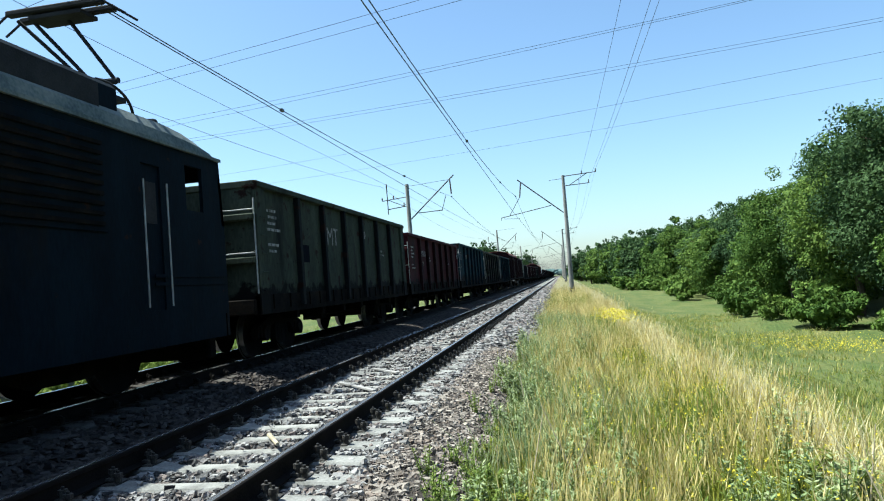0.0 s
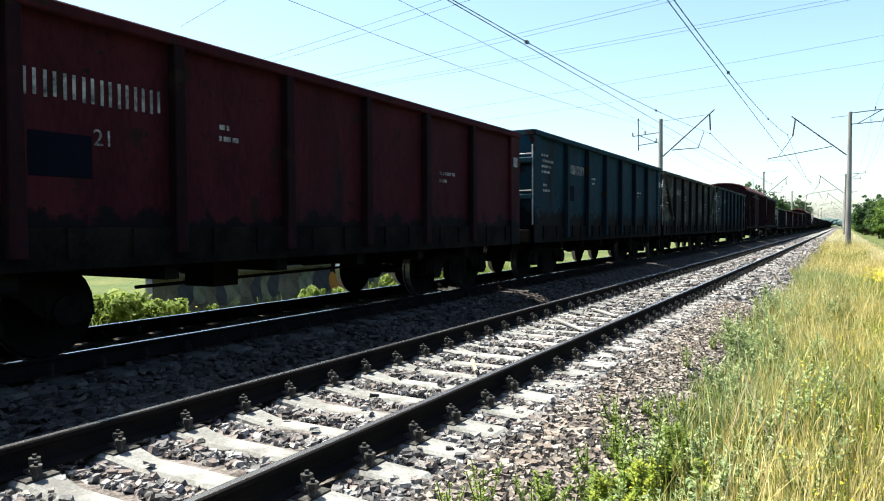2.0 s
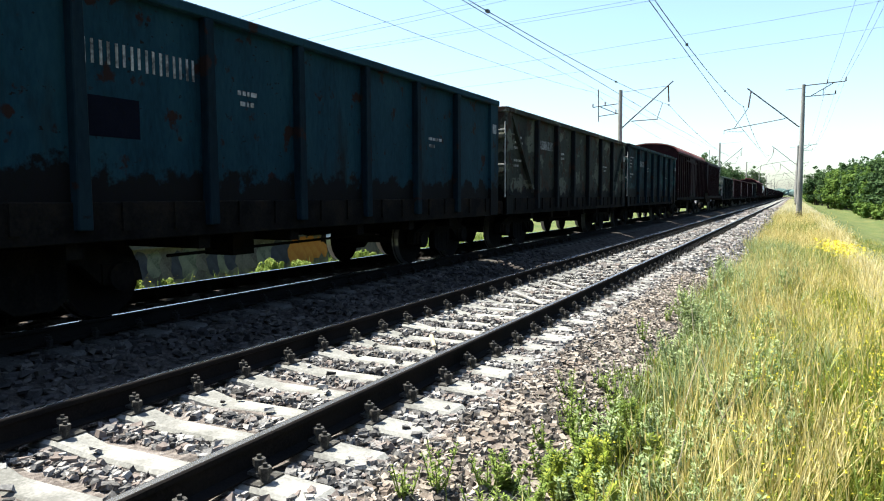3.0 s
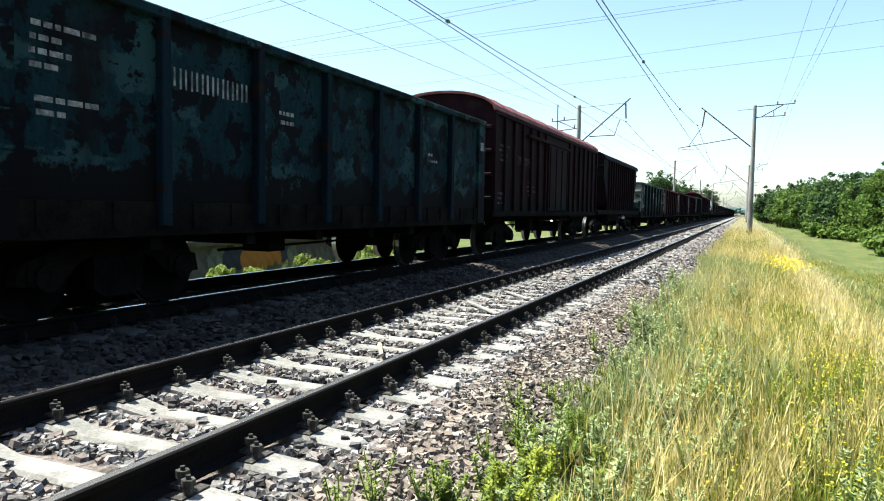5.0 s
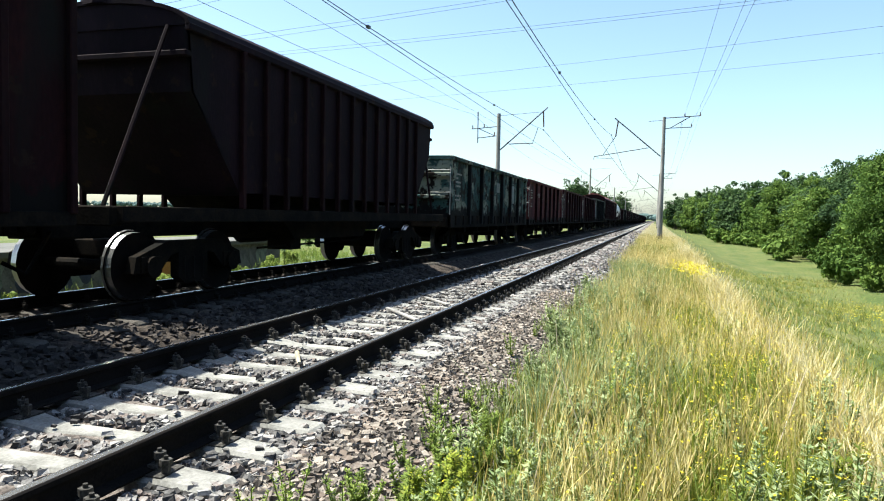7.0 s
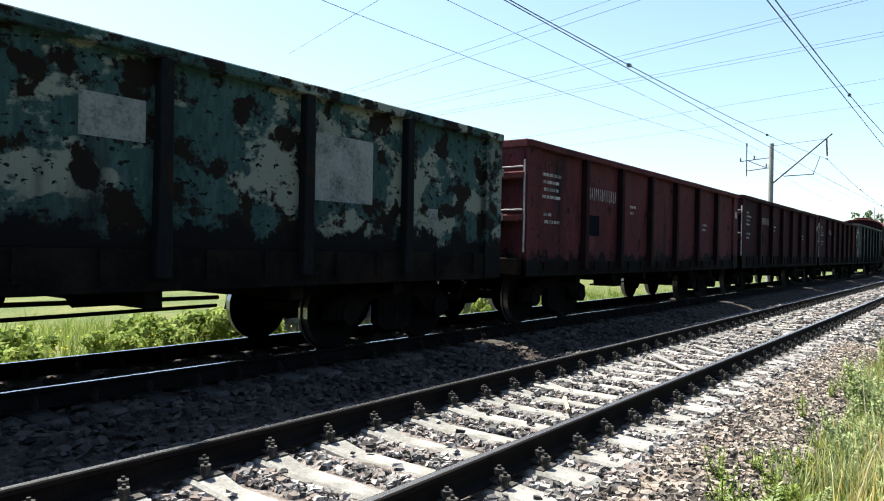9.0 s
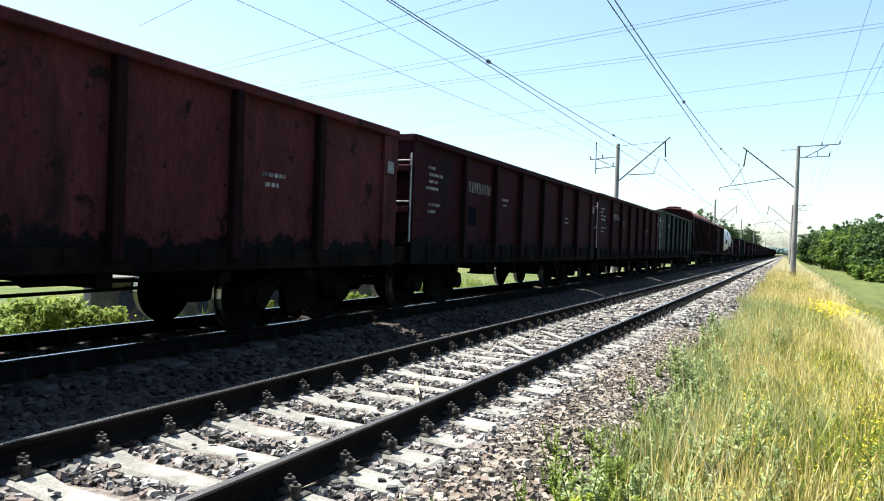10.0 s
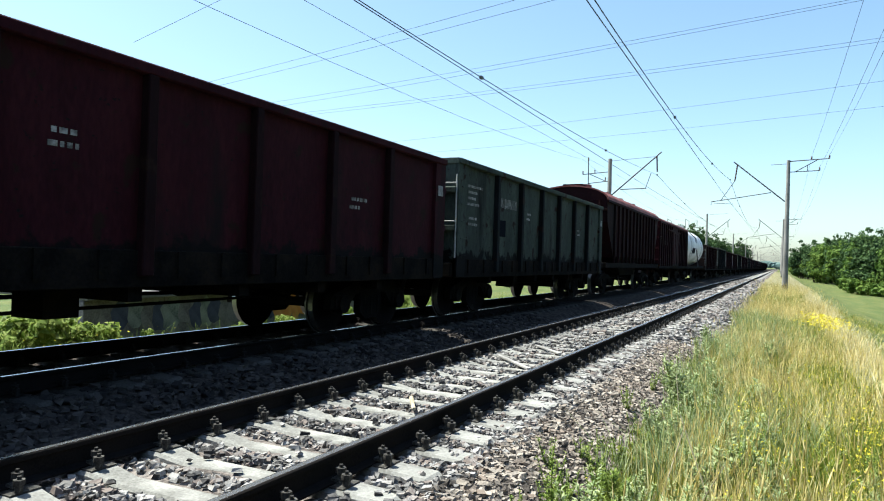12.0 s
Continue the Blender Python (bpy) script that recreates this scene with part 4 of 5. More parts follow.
def tank(y, length, label):
    w = thing("tank_wagon", pose(TRACK_B, y, 0), label, "freight wagon", "wagons of the train")
    h0 = length / 2
    bm = bmesh.new()
    R, zc = 1.5, 2.75
    prof = [(-h0 + 0.35, 0.0), (-h0 + 0.38, 0.6), (-h0 + 0.5, 1.1), (-h0 + 0.72, 1.4), (-h0 + 1.0, R), (h0 - 1.0, R), (h0 - 0.72, 1.4), (h0 - 0.5, 1.1), (h0 - 0.38, 0.6), (h0 - 0.35, 0.0)]
    n = 28
    rings = [[bm.verts.new((max(r_, 0.01) * math.cos(6.2832 * i / n), yy, zc + max(r_, 0.01) * math.sin(6.2832 * i / n))) for i in range(n)] for yy, r_ in prof]
    for a, b in zip(rings, rings[1:]):
        for i in range(n):
            bm.faces.new((a[i], a[(i + 1) % n], b[(i + 1) % n], b[i]))
    ob = part("barrel", bm, "p_white", w, "white tank barrel")
    for p in ob.data.polygons:
        p.use_smooth = True
    part("dome", tube((0, 0, zc + R - 0.1), (0, 0, zc + R + 0.3), 0.45, None, 16), "p_white", w)
    for k in (-3.5, 3.5):
        part("strap", prism([((R + 0.012) * math.cos(6.2832 * i / n), zc + (R + 0.012) * math.sin(6.2832 * i / n)) for i in range(n)], k - 0.05, k + 0.05), "steel", w)
    bm = bmesh.new()
    for s in (-0.7, 0.7):
        tube((s, -1.2, zc + R + 0.02), (s, -1.2, zc + R + 0.75), 0.02, bm, 6)
        tube((s, 1.2, zc + R + 0.02), (s, 1.2, zc + R + 0.75), 0.02, bm, 6)
        tube((s, -1.2, zc + R + 0.75), (s, 1.2, zc + R + 0.75), 0.02, bm, 6)
    part("platform_rail", bm, "steel", w)
    bm = bmesh.new()
    for s in (-0.2, 0.2):
        tube((1.62, s, 1.2), (1.4, s, 3.5), 0.02, bm, 6)
        tube((1.4, s, 3.5), (0.6, s, zc + R), 0.02, bm, 6)
    for k in range(7):
        tube((1.62 - 0.032 * k, -0.2, 1.3 + k * 0.32), (1.62 - 0.032 * k, 0.2, 1.3 + k * 0.32), 0.015, bm, 6)
    part("ladder", bm, "steel", w)
    part("frame", box(-1.45, 1.45, -h0, h0, 1.05, 1.25, bevel=0.02), "under", w)
    part("mark_band", prism([((R + 0.006) * math.cos(-0.35 + 0.02 * i), zc + (R + 0.006) * math.sin(-0.35 + 0.02 * i)) for i in range(16)] + [((R + 0.003) * math.cos(-0.05 - 0.02 * i), zc + (R + 0.003) * math.sin(-0.05 - 0.02 * i)) for i in range(16)], -3.0, -1.0), "patch", w, "dark stencilled marks")
    running_gear(w, length, True)
    return w


def locomotive(y_end):
    """Rear section of a heavy electric locomotive; y_end is its trailing end."""
    w = thing("electric_locomotive", pose(TRACK_B, y_end, 0), "dark teal electric locomotive with a raised pantograph", "locomotive")
    X = 1.56
    L = 15.0
    wall = 0.06
    cab0, win = -1.75, (-1.32, -0.8)

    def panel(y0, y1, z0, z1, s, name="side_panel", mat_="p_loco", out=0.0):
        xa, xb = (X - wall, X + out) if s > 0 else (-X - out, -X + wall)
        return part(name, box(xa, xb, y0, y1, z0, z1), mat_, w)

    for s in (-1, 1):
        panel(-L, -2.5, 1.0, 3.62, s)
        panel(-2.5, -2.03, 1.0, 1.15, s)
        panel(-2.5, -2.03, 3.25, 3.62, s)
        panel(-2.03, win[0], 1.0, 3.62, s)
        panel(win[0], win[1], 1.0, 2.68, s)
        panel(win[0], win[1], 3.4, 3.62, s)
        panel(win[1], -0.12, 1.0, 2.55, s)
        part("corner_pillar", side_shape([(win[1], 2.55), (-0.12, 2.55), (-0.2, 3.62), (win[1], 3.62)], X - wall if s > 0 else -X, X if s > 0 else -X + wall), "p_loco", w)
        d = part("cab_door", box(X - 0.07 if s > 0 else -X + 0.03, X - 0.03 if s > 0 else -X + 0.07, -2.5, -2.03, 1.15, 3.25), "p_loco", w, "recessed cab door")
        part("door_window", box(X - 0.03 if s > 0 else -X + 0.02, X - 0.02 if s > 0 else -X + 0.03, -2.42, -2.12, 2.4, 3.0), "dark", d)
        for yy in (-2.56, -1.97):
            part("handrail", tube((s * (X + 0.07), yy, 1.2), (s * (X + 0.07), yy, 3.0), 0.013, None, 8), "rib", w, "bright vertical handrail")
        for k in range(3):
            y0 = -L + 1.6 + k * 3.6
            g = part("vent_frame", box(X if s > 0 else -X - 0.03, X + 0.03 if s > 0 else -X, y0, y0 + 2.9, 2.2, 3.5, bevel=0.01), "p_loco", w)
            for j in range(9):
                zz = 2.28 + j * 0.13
                # Fins stand proud; the dark of a recess is put into their colour.
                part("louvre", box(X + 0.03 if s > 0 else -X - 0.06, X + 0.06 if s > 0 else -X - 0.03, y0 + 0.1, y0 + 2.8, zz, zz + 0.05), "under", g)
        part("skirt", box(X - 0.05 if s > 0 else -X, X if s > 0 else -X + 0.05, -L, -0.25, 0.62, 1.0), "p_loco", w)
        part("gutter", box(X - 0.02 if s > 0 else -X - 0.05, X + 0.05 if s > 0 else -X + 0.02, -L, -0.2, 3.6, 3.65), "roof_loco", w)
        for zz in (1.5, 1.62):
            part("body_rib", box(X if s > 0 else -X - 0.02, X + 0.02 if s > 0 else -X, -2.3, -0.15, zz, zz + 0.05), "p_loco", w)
    # trailing end wall with windows
    part("end_wall", box(-X + 0.02, X - 0.02, -0.16, -0.08, 0.62, 2.55), "p_loco", w)
    part("end_wall_top", box(-X + 0.02, X - 0.02, -0.27, -0.19, 3.3, 3.62), "p_loco", w)
    for xx in (-X + 0.08, -0.05, X - 0.08):
        part("window_post", side_shape([(-0.2, 2.5), (-0.12, 2.5), (-0.185, 3.35), (-0.265, 3.35)], xx - 0.08, xx + 0.08), "p_loco", w)
    part("cab_bulkhead", box(-X + 0.06, X - 0.06, cab0 - 0.05, cab0, 1.0, 3.6), "dark", w)
    part("control_desk", box(-X + 0.1, X - 0.1, -0.7, -0.2, 1.0, 2.4, bevel=0.05), "dark", w)
    # rounded roof, dropping at the cab
    prof = [(X, 3.62), (X - 0.05, 3.83), (X - 0.2, 4.01), (X - 0.5, 4.12), (0, 4.2), (-X + 0.5, 4.12), (-X + 0.2, 4.01), (-X + 0.05, 3.83), (-X, 3.62)]
    bm = bmesh.new()
    rows = []
    for yy, k in ((-L, 1.0), (-1.5, 1.0), (-1.0, 0.9), (-0.65, 0.74), (-0.4, 0.53), (-0.24, 0.28), (-0.16, 0.02)):
        rows.append([bm.verts.new((px, yy, 3.62 + (pz - 3.62) * k)) for px, pz in prof])
    for a, b in zip(rows, rows[1:]):
        for i in range(len(prof) - 1):
            bm.faces.new((a[i], a[i + 1], b[i + 1], b[i]))
    bm.faces.new(rows[0])
    bm.faces.new(rows[-1][::-1])
    bm.faces.new([r_[0] for r_ in rows] + [r_[-1] for r_ in rows][::-1])
    part("roof", bm, "roof_loco", w, "pale rounded roof")
    part("roof_housing", box(-X + 0.12, X - 0.12, -L + 0.5, -2.7, 3.7, 4.3, bevel=0.08), "p_loco", w, "raised roof housing with filters")
    for k in range(3):
        y0 = -L + 2.0 + k * 3.5
        for s in (-1, 1):
            part("filter", box(X - 0.13 if s > 0 else -X + 0.09, X - 0.09 if s > 0 else -X + 0.13, y0, y0 + 2.8, 3.78, 4.2), "dark", w)
    # horn, cables, insulators
    for yy, xx in ((-1.35, 1.1), (-1.2, 0.95)):
        part("horn", tube((xx, yy - 0.5, 4.02), (xx, yy, 4.1), 0.035, None, 10, 0.075), "dark", w)
    part("horn_bracket", box(0.85, 1.2, -1.8, -1.7, 3.85, 4.06), "dark", w)
    pts = [(1.3, -3.0 + 0.8 * math.sin(1.5708 * i / 9), 4.33 - 0.34 * (1 - math.cos(1.5708 * i / 9)) + 0.05 * math.sin(3.14 * i / 9)) for i in range(10)]
    part("roof_cable", bent_tube(pts, 0.022), "dark", w)
    part("bus_bar", tube((0.7, -3.0, 4.45), (0.8, -1.3, 4.1), 0.02, None, 6), "steel", w)
    for yy in (-3.4, -2.3, -1.7):
        for xx in (-0.55, 0.45):
            lathe_insulator((xx, yy, 4.05), 0.32, w, 0.09)
    # pantograph
    part("pan_base", box(-0.75, 0.75, -3.6, -1.5, 4.42, 4.5, bevel=0.01), "dark", w)
    bm = bmesh.new()
    tube((0.05, -1.45, 4.83), (0.6, -1.45, 4.83), 0.05, bm, 8)
    tube((0.05, -1.45, 4.83), (-0.85, -1.8, 5.86), 0.03, bm, 6)
    tube((0.15, -1.45, 4.83), (-0.6, -1.85, 5.86), 0.03, bm, 6)
    tube((0.55, -1.45, 4.83), (-0.05, -1.8, 5.88), 0.03, bm, 6)
    part("upper_arm", bm, "dark", w)
    bm = bmesh.new()
    for sx in (0.1, 0.55):
        tube((sx, -1.45, 4.8), (sx - 0.2, -3.2, 4.5), 0.035, bm, 6)
    part("lower_arm", bm, "dark", w)
    for yy in (-1.95, -1.65):
        bm = box(-0.9, 0.75, yy - 0.07, yy + 0.07, 5.86, 5.95, bevel=0.02)
        tube((0.75, yy, 5.9), (1.05, yy + 0.1, 5.7), 0.02, bm, 6)
        tube((-0.9, yy, 5.9), (-1.2, yy, 5.7), 0.02, bm, 6)
        part("collector_shoe", bm, "dark", w)
    part("head_frame", box(-0.5, 0.4, -2.0, -1.6, 5.76, 5.82), "dark", w)
    part("underframe", box(-1.3, 1.3, -L, -0.2, 0.7, 1.05), "under", w)
    bm = box(-1.25, 1.25, -0.3, -0.05, 0.25, 0.7, bevel=0.03)
    part("plough", bm, "under", w)
    link("coupler", COUPLER_ME, w, m=pose(0, -0.1, 0, 0, 0, 180))
    for s in (-1, 1):
        part("buffer_lamp", tube((s * 1.1, -0.1, 1.5), (s * 1.1, 0.0, 1.5), 0.1, None, 14), "plate", w)
    for c in (-3.7, -11.2):
        for sx in (-1, 1):
            part("side_frame", side_shape([(c - 2.3, 0.55), (c - 2.1, 0.85), (c + 2.1, 0.85), (c + 2.3, 0.55), (c + 1.0, 0.5), (c + 0.5, 0.35), (c - 0.5, 0.35), (c - 1.0, 0.5)], sx * 1.05 - 0.08, sx * 1.05 + 0.08), "under", w)
        for q in (-1.5, 1.5):
            a = link("axle", AXLE_ME, w, m=pose(0, c + q, 0.6))
            for sx in (-1, 1):
                link("wheel", LOCO_WHEEL_ME, a, m=pose(sx * 0.78, 0, 0, 0, 0, 0 if sx > 0 else 180))
            SPIN.append((a, 0.6, c + q, 0.6))
    return w


TRAIN = []


def couple(w, y):
    TRAIN.append((w, y))
    return w


def gon(a, b, top, color, label, **k):
    y = (a + b) / 2
    return couple(gondola(y, b - a, top, color, label, **k), y)


couple(locomotive(8.35), 8.35)
g = gon(9.6, 22.4, 3.5, "p_dark_green", "dark green steel gondola wagon with painted marks", seed=11, numbered=False)
part("round_mark", tube((HALF - 0.072, 1.32, 2.86), (HALF - 0.064, 1.32, 2.86), 0.11, None, 16), "letter", g, "round white painted mark")
letters(g, "MT", -6.4 + 12.8 * 0.171 + 12.8 * 0.1316 * 1.22, 2.42, 0.66, HALF - 0.066)
g = gon(23.15, 35.95, 3.28, "p_red", "dark red steel gondola wagon with white number marks", seed=12)
letters(g, "21", -3.45, 2.05, 0.22, HALF - 0.067)
gon(36.8, 49.45, 3.47, "p_blue", "dark blue steel gondola wagon with faded number marks", seed=13)
g = gon(50.0, 62.9, 3.42, "p_olive", "rust-stained olive gondola wagon with diagonal end braces", seed=14)
diagonals(g, 12.9, 3.42, "p_olive")
heap(g, 12.9, 3.42, 0.25, "load", "load", "dark heaped coal load")
gon(63.5, 76.3, 3.45, "p_teal", "flaking teal gondola wagon with dark bare patches", seed=15)
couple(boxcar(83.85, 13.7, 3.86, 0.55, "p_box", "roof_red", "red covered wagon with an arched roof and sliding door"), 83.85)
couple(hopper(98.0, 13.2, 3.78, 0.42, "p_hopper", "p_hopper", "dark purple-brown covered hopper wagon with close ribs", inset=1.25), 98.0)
g = gon(105.4, 118.6, 3.14, "p_pale", "pale green gondola wagon with heavily flaking paint", seed=16, numbered=False)
heap(g, 13.2, 3.14, 0.38, "load", "load", "dark heaped scrap load")
for py, pz, pw, ph in ((0.12, 2.24, 0.6, 0.38), (2.78, 1.86, 0.95, 0.78), (4.85, 1.62, 0.22, 0.26)):
    part("pale_patch", box(HALF - 0.0695, HALF - 0.066, py, py + pw, pz, pz + ph), "patch_pale", g, "pale rectangle of newer paint")
gon(119.4, 132.2, 3.19, "p_brown", "red-brown steel gondola wagon with number marks", seed=17, bot=1.14)
gon(132.8, 145.9, 3.24, "p_maroon", "maroon steel gondola wagon with white number marks", seed=18)
gon(146.4, 159.25, 3.26, "p_maroon", "dark maroon steel gondola wagon with large number marks", seed=19)
gon(159.9, 173.0, 3.4, "p_green", "faded green steel gondola wagon with dark ribs", seed=20)
couple(hopper(180.2, 12.9, 3.75, 0.6, "p_box", "roof_red", "red covered hopper wagon with a rounded roof"), 180.2)
couple(boxcar(193.5, 12.9, 3.75, 0.35, "p_maroon", "roof_red", "maroon covered wagon with a low red roof", seed=33), 193.5)
couple(tank(206.9, 12.4, "white tank wagon with dark stencilled marks"), 206.9)
FAR_KINDS = [("p_dark", 3.2, "dark brown steel gondola wagon"), ("p_green", 3.3, "faded green steel gondola wagon"), ("p_maroon", 3.2, "maroon steel gondola wagon")]
start = 213.8
masters = []
for k in range(26):
    y = start + 13.42 * k + 6.4
    if k < 3:
        c, tp, lb = FAR_KINDS[k]
        g = gondola(y, 12.8, tp, c, lb, near=False, seed=40 + k)
        masters.append(g)
    else:
        g = copy_thing(masters[(k * 7) % 3], pose(TRACK_B, y, 0))
    couple(g, y)

# ---- trees ----
LEAF = np.array([[-0.6, -0.25, 0], [0.65, -0.1, 0.04], [0.0, 0.5, 0]])
LEAF_F = np.array([[0, 1, 2]])


def crown_mesh(name, seed, height, radius, clumps, per, leaf, material, low=0.12):
    """Leaves on many small clumps that fill an uneven egg-shaped crown."""
    r = np.random.default_rng(seed)
    u = r.normal(size=(clumps, 3))
    u /= np.linalg.norm(u, axis=1)[:, None]
    rad = r.uniform(0.45, 1.0, clumps) ** 0.5
    lobes = 0.78 + 0.3 * np.sin(3 * np.arctan2(u[:, 1], u[:, 0]) + seed) * np.cos(2.3 * u[:, 2] * 3 + seed)
    c = u * (rad * lobes)[:, None] * np.array([radius, radius, height * (1 - low) / 2]) + np.array([0, 0, height * (1 + low) / 2])
    size = r.uniform(0.16, 0.34, clumps) * radius
    v = r.normal(size=(clumps, per, 3))
    v /= np.linalg.norm(v, axis=2)[..., None]
    p = c[:, None] + v * (size[:, None, None] * r.uniform(0.55, 1.05, (clumps, per, 1))) * np.array([1, 1, 0.75])
    p = p.reshape(-1, 3)
    nrm = (v.reshape(-1, 3) + r.normal(0, 0.55, (clumps * per, 3)) + np.array([0, 0, 0.35]))
    nrm /= np.linalg.norm(nrm, axis=1)[:, None]
    t = np.cross(nrm, r.normal(size=nrm.shape))
    t /= np.linalg.norm(t, axis=1)[:, None] + 1e-9
    b = np.cross(nrm, t)
    s = leaf * r.uniform(0.6, 1.3, len(p))[:, None, None]
    q = LEAF[None] * s
    verts = p[:, None] + q[..., :1] * t[:, None] + q[..., 1:2] * b[:, None] + q[..., 2:] * nrm[:, None]
    faces = LEAF_F[None] + (np.arange(len(p)) * 3)[:, None, None]
    return raw_mesh(name, verts.reshape(-1, 3), faces.reshape(-1, 3), material)


def trunk_mesh(seed, height, radius):
    r = random.Random(seed)
    bm = bmesh.new()
    p = Vector((0, 0, -0.4))
    k = 5
    rad = 0.022 * height
    for i in range(k):
        q = p + Vector((r.uniform(-0.2, 0.2), r.uniform(-0.2, 0.2), height * 0.78 / k))
        tube(p, q, rad * (1 - 0.13 * i), bm, 8, rad * (1 - 0.13 * (i + 1)))
        if i:
            for _ in range(2):
                a = r.uniform(0, 6.28)
                e = q + Vector((math.cos(a), math.sin(a), 0.45)) * radius * r.uniform(0.3, 0.5)
                tube(q, e, rad * 0.4 * (1 - 0.1 * i), bm, 6, rad * 0.12)
        p = q
    return mesh_of("trunk", bm, "bark")


TREE_KINDS = []
for seed, hh, rr, kind_, lab in ((1, 11, 3.4, "leaf_a", "tall dark green broadleaf tree in full leaf"), (2, 9.5, 3.2, "leaf_b", "bright green broadleaf tree in full leaf"), (3, 12.5, 3.6, "leaf_a", "tall dark green broadleaf tree in full leaf"), (4, 7.5, 2.8, "leaf_b", "bright green young broadleaf tree in full leaf"), (5, 10, 3.5, "leaf_a", "dense dark green broadleaf tree in full leaf")):
    near_c = crown_mesh("crown", seed, hh, rr, 230, 130, 0.16, kind_)
    mid_c = crown_mesh("crown", seed + 10, hh, rr, 150, 64, 0.29, kind_, 0.05)
    far_c = crown_mesh("crown", seed + 20, hh, rr, 80, 34, 0.52, kind_, 0.02)
    TREE_KINDS.append((near_c, mid_c, far_c, trunk_mesh(seed, hh, rr), lab))
BUSHES = [crown_mesh("bush", 50 + k, 2.6, 1.7, 34, 70, 0.24, "leaf_b", -0.1) for k in range(2)]
SHRUBS = [crown_mesh("shrub", 70 + k, 2.6, 1.7, 30, 46, 0.3, "weed", -0.1) for k in range(2)]
FAR_BUSH = [crown_mesh("bush", 60 + k, 3.0, 2.0, 20, 24, 0.6, "leaf_b", -0.1) for k in range(2)]


def tree(x, y, k, s, far):
    t = thing("tree", pose(x, y, float(ground_z(np.array(x), np.array(y))), 0, 0, (k * 77 + x * 31 + y * 13) % 360), TREE_KINDS[k][4], "tree", "trees along the meadow")
    t.scale = (s, s, s * (0.92 + 0.16 * ((k * 7 + int(y)) % 5) / 5))
    link("trunk", TREE_KINDS[k][3], t)
    link("crown", TREE_KINDS[k][far], t)


tr = random.Random(12)
y = 31.0
while y < 640:
    far = 0 if y < 54 else 1 if y < 140 else 2
    edge = 20.5 + 2.5 * math.sin(y * 0.07) + min(y, 120) * 0.012 + (4.0 if 60 < y < 80 else 0) - 8.0 * min(max((y - 150) / 150, 0), 1)
    grow = 0.92 + 0.36 * min(max((64 - y) / 28, 0), 1) + 0.26 * min(max((y - 60) / 90, 0), 1) + 0.15 * min(max((y - 150) / 100, 0), 1)
    step = 3.6 if y < 100 else 5.0 + y * 0.012
    tree(edge + tr.uniform(-0.8, 1.2), y + tr.uniform(-1, 1), tr.choice((1, 3, 1, 4, 0)), tr.uniform(0.85, 1.1) * grow, far)
    tree(edge + 5 + tr.uniform(-1, 1), y + tr.uniform(-1.5, 1.5), tr.choice((0, 2, 4, 1)), tr.uniform(0.92, 1.06) * grow, max(far, 1) if y > 48 else far)
    if tr.random() < 0.7:
        tree(edge + 11 + tr.uniform(-1, 1), y + tr.uniform(-1.5, 1.5), tr.choice((0, 2)), tr.uniform(0.98, 1.12) * grow, 1 if y < 80 else 2)
    y += step
for k in range(46):
    yy = 26 + k * 4.2 + tr.uniform(-1.5, 1.5)
    edge = 17.0 + 2.3 * math.sin(yy * 0.07) + min(yy, 300) * 0.012 + (4.0 if 60 < yy < 80 else 0)
    xx = edge + tr.uniform(-1.0, 1.0)
    b = link("bush", (BUSHES if yy < 80 else FAR_BUSH)[k % 2], None, m=pose(xx, yy, float(ground_z(np.array(xx), np.array(yy))) - 0.1, 0, 0, tr.uniform(0, 360)))
    s = tr.uniform(0.6, 1.15)
    b.scale = (s, s, s)
    tagged(b, "rounded green bush at the meadow's edge", "bush", "bushes along the meadow")
# the belt goes on past the camera: unseen trees added to block sky light
for k in range(26):
    for off in (0.0, 5.5):
        yy = 27 - k * 4.2 + tr.uniform(-1.2, 1.2)
        tree(20.5 + off + 2.5 * math.sin(yy * 0.07) + tr.uniform(-1, 1), yy, tr.choice((0, 2, 4, 1)), tr.uniform(1.15, 1.35), 2)
# trees beyond the train, far down the line
for k in range(44):
    tree(-19 - tr.uniform(0, 24), 210 + k * 8 + tr.uniform(-4, 4), tr.choice((0, 2, 4)), tr.uniform(1.05, 1.4) * (1 + k * 0.008), 2)
# low shrubs beyond the train, made from trees scaled down
for k in range(14):
    tree(-15 - tr.uniform(0, 14), 34 + k * 5, tr.choice((3, 1)), tr.uniform(0.2, 0.32), 2)


def far_woods():
    """Wooded rise on the horizon, its haze put into the leaf colour."""
    r = np.random.default_rng(9)
    n = 4500
    x = r.uniform(-900, 700, n)
    y = r.uniform(800, 1150, n) + 0.1 * np.abs(x)
    s = r.uniform(1.8, 4.5, n)
    v, f = scatter(ICO_V, ICO_F, np.stack([x, y, 0.006 * np.abs(x - 200) + r.uniform(0, 3, n) + (y - 800) * 0.012], -1), np.stack([s, s, s * 0.9], -1), r.uniform(0, 6, n))
    v += r.normal(0, 0.6, v.shape)
    tagged(link("far_woods", raw_mesh("far_woods", v, f, "far_leaf")), "green woods on the horizon, haze in their colour", "woods", kind="stuff")


far_woods()

# ---- grass and weeds ----
CAM_XY = np.array([3.4, -2.75])


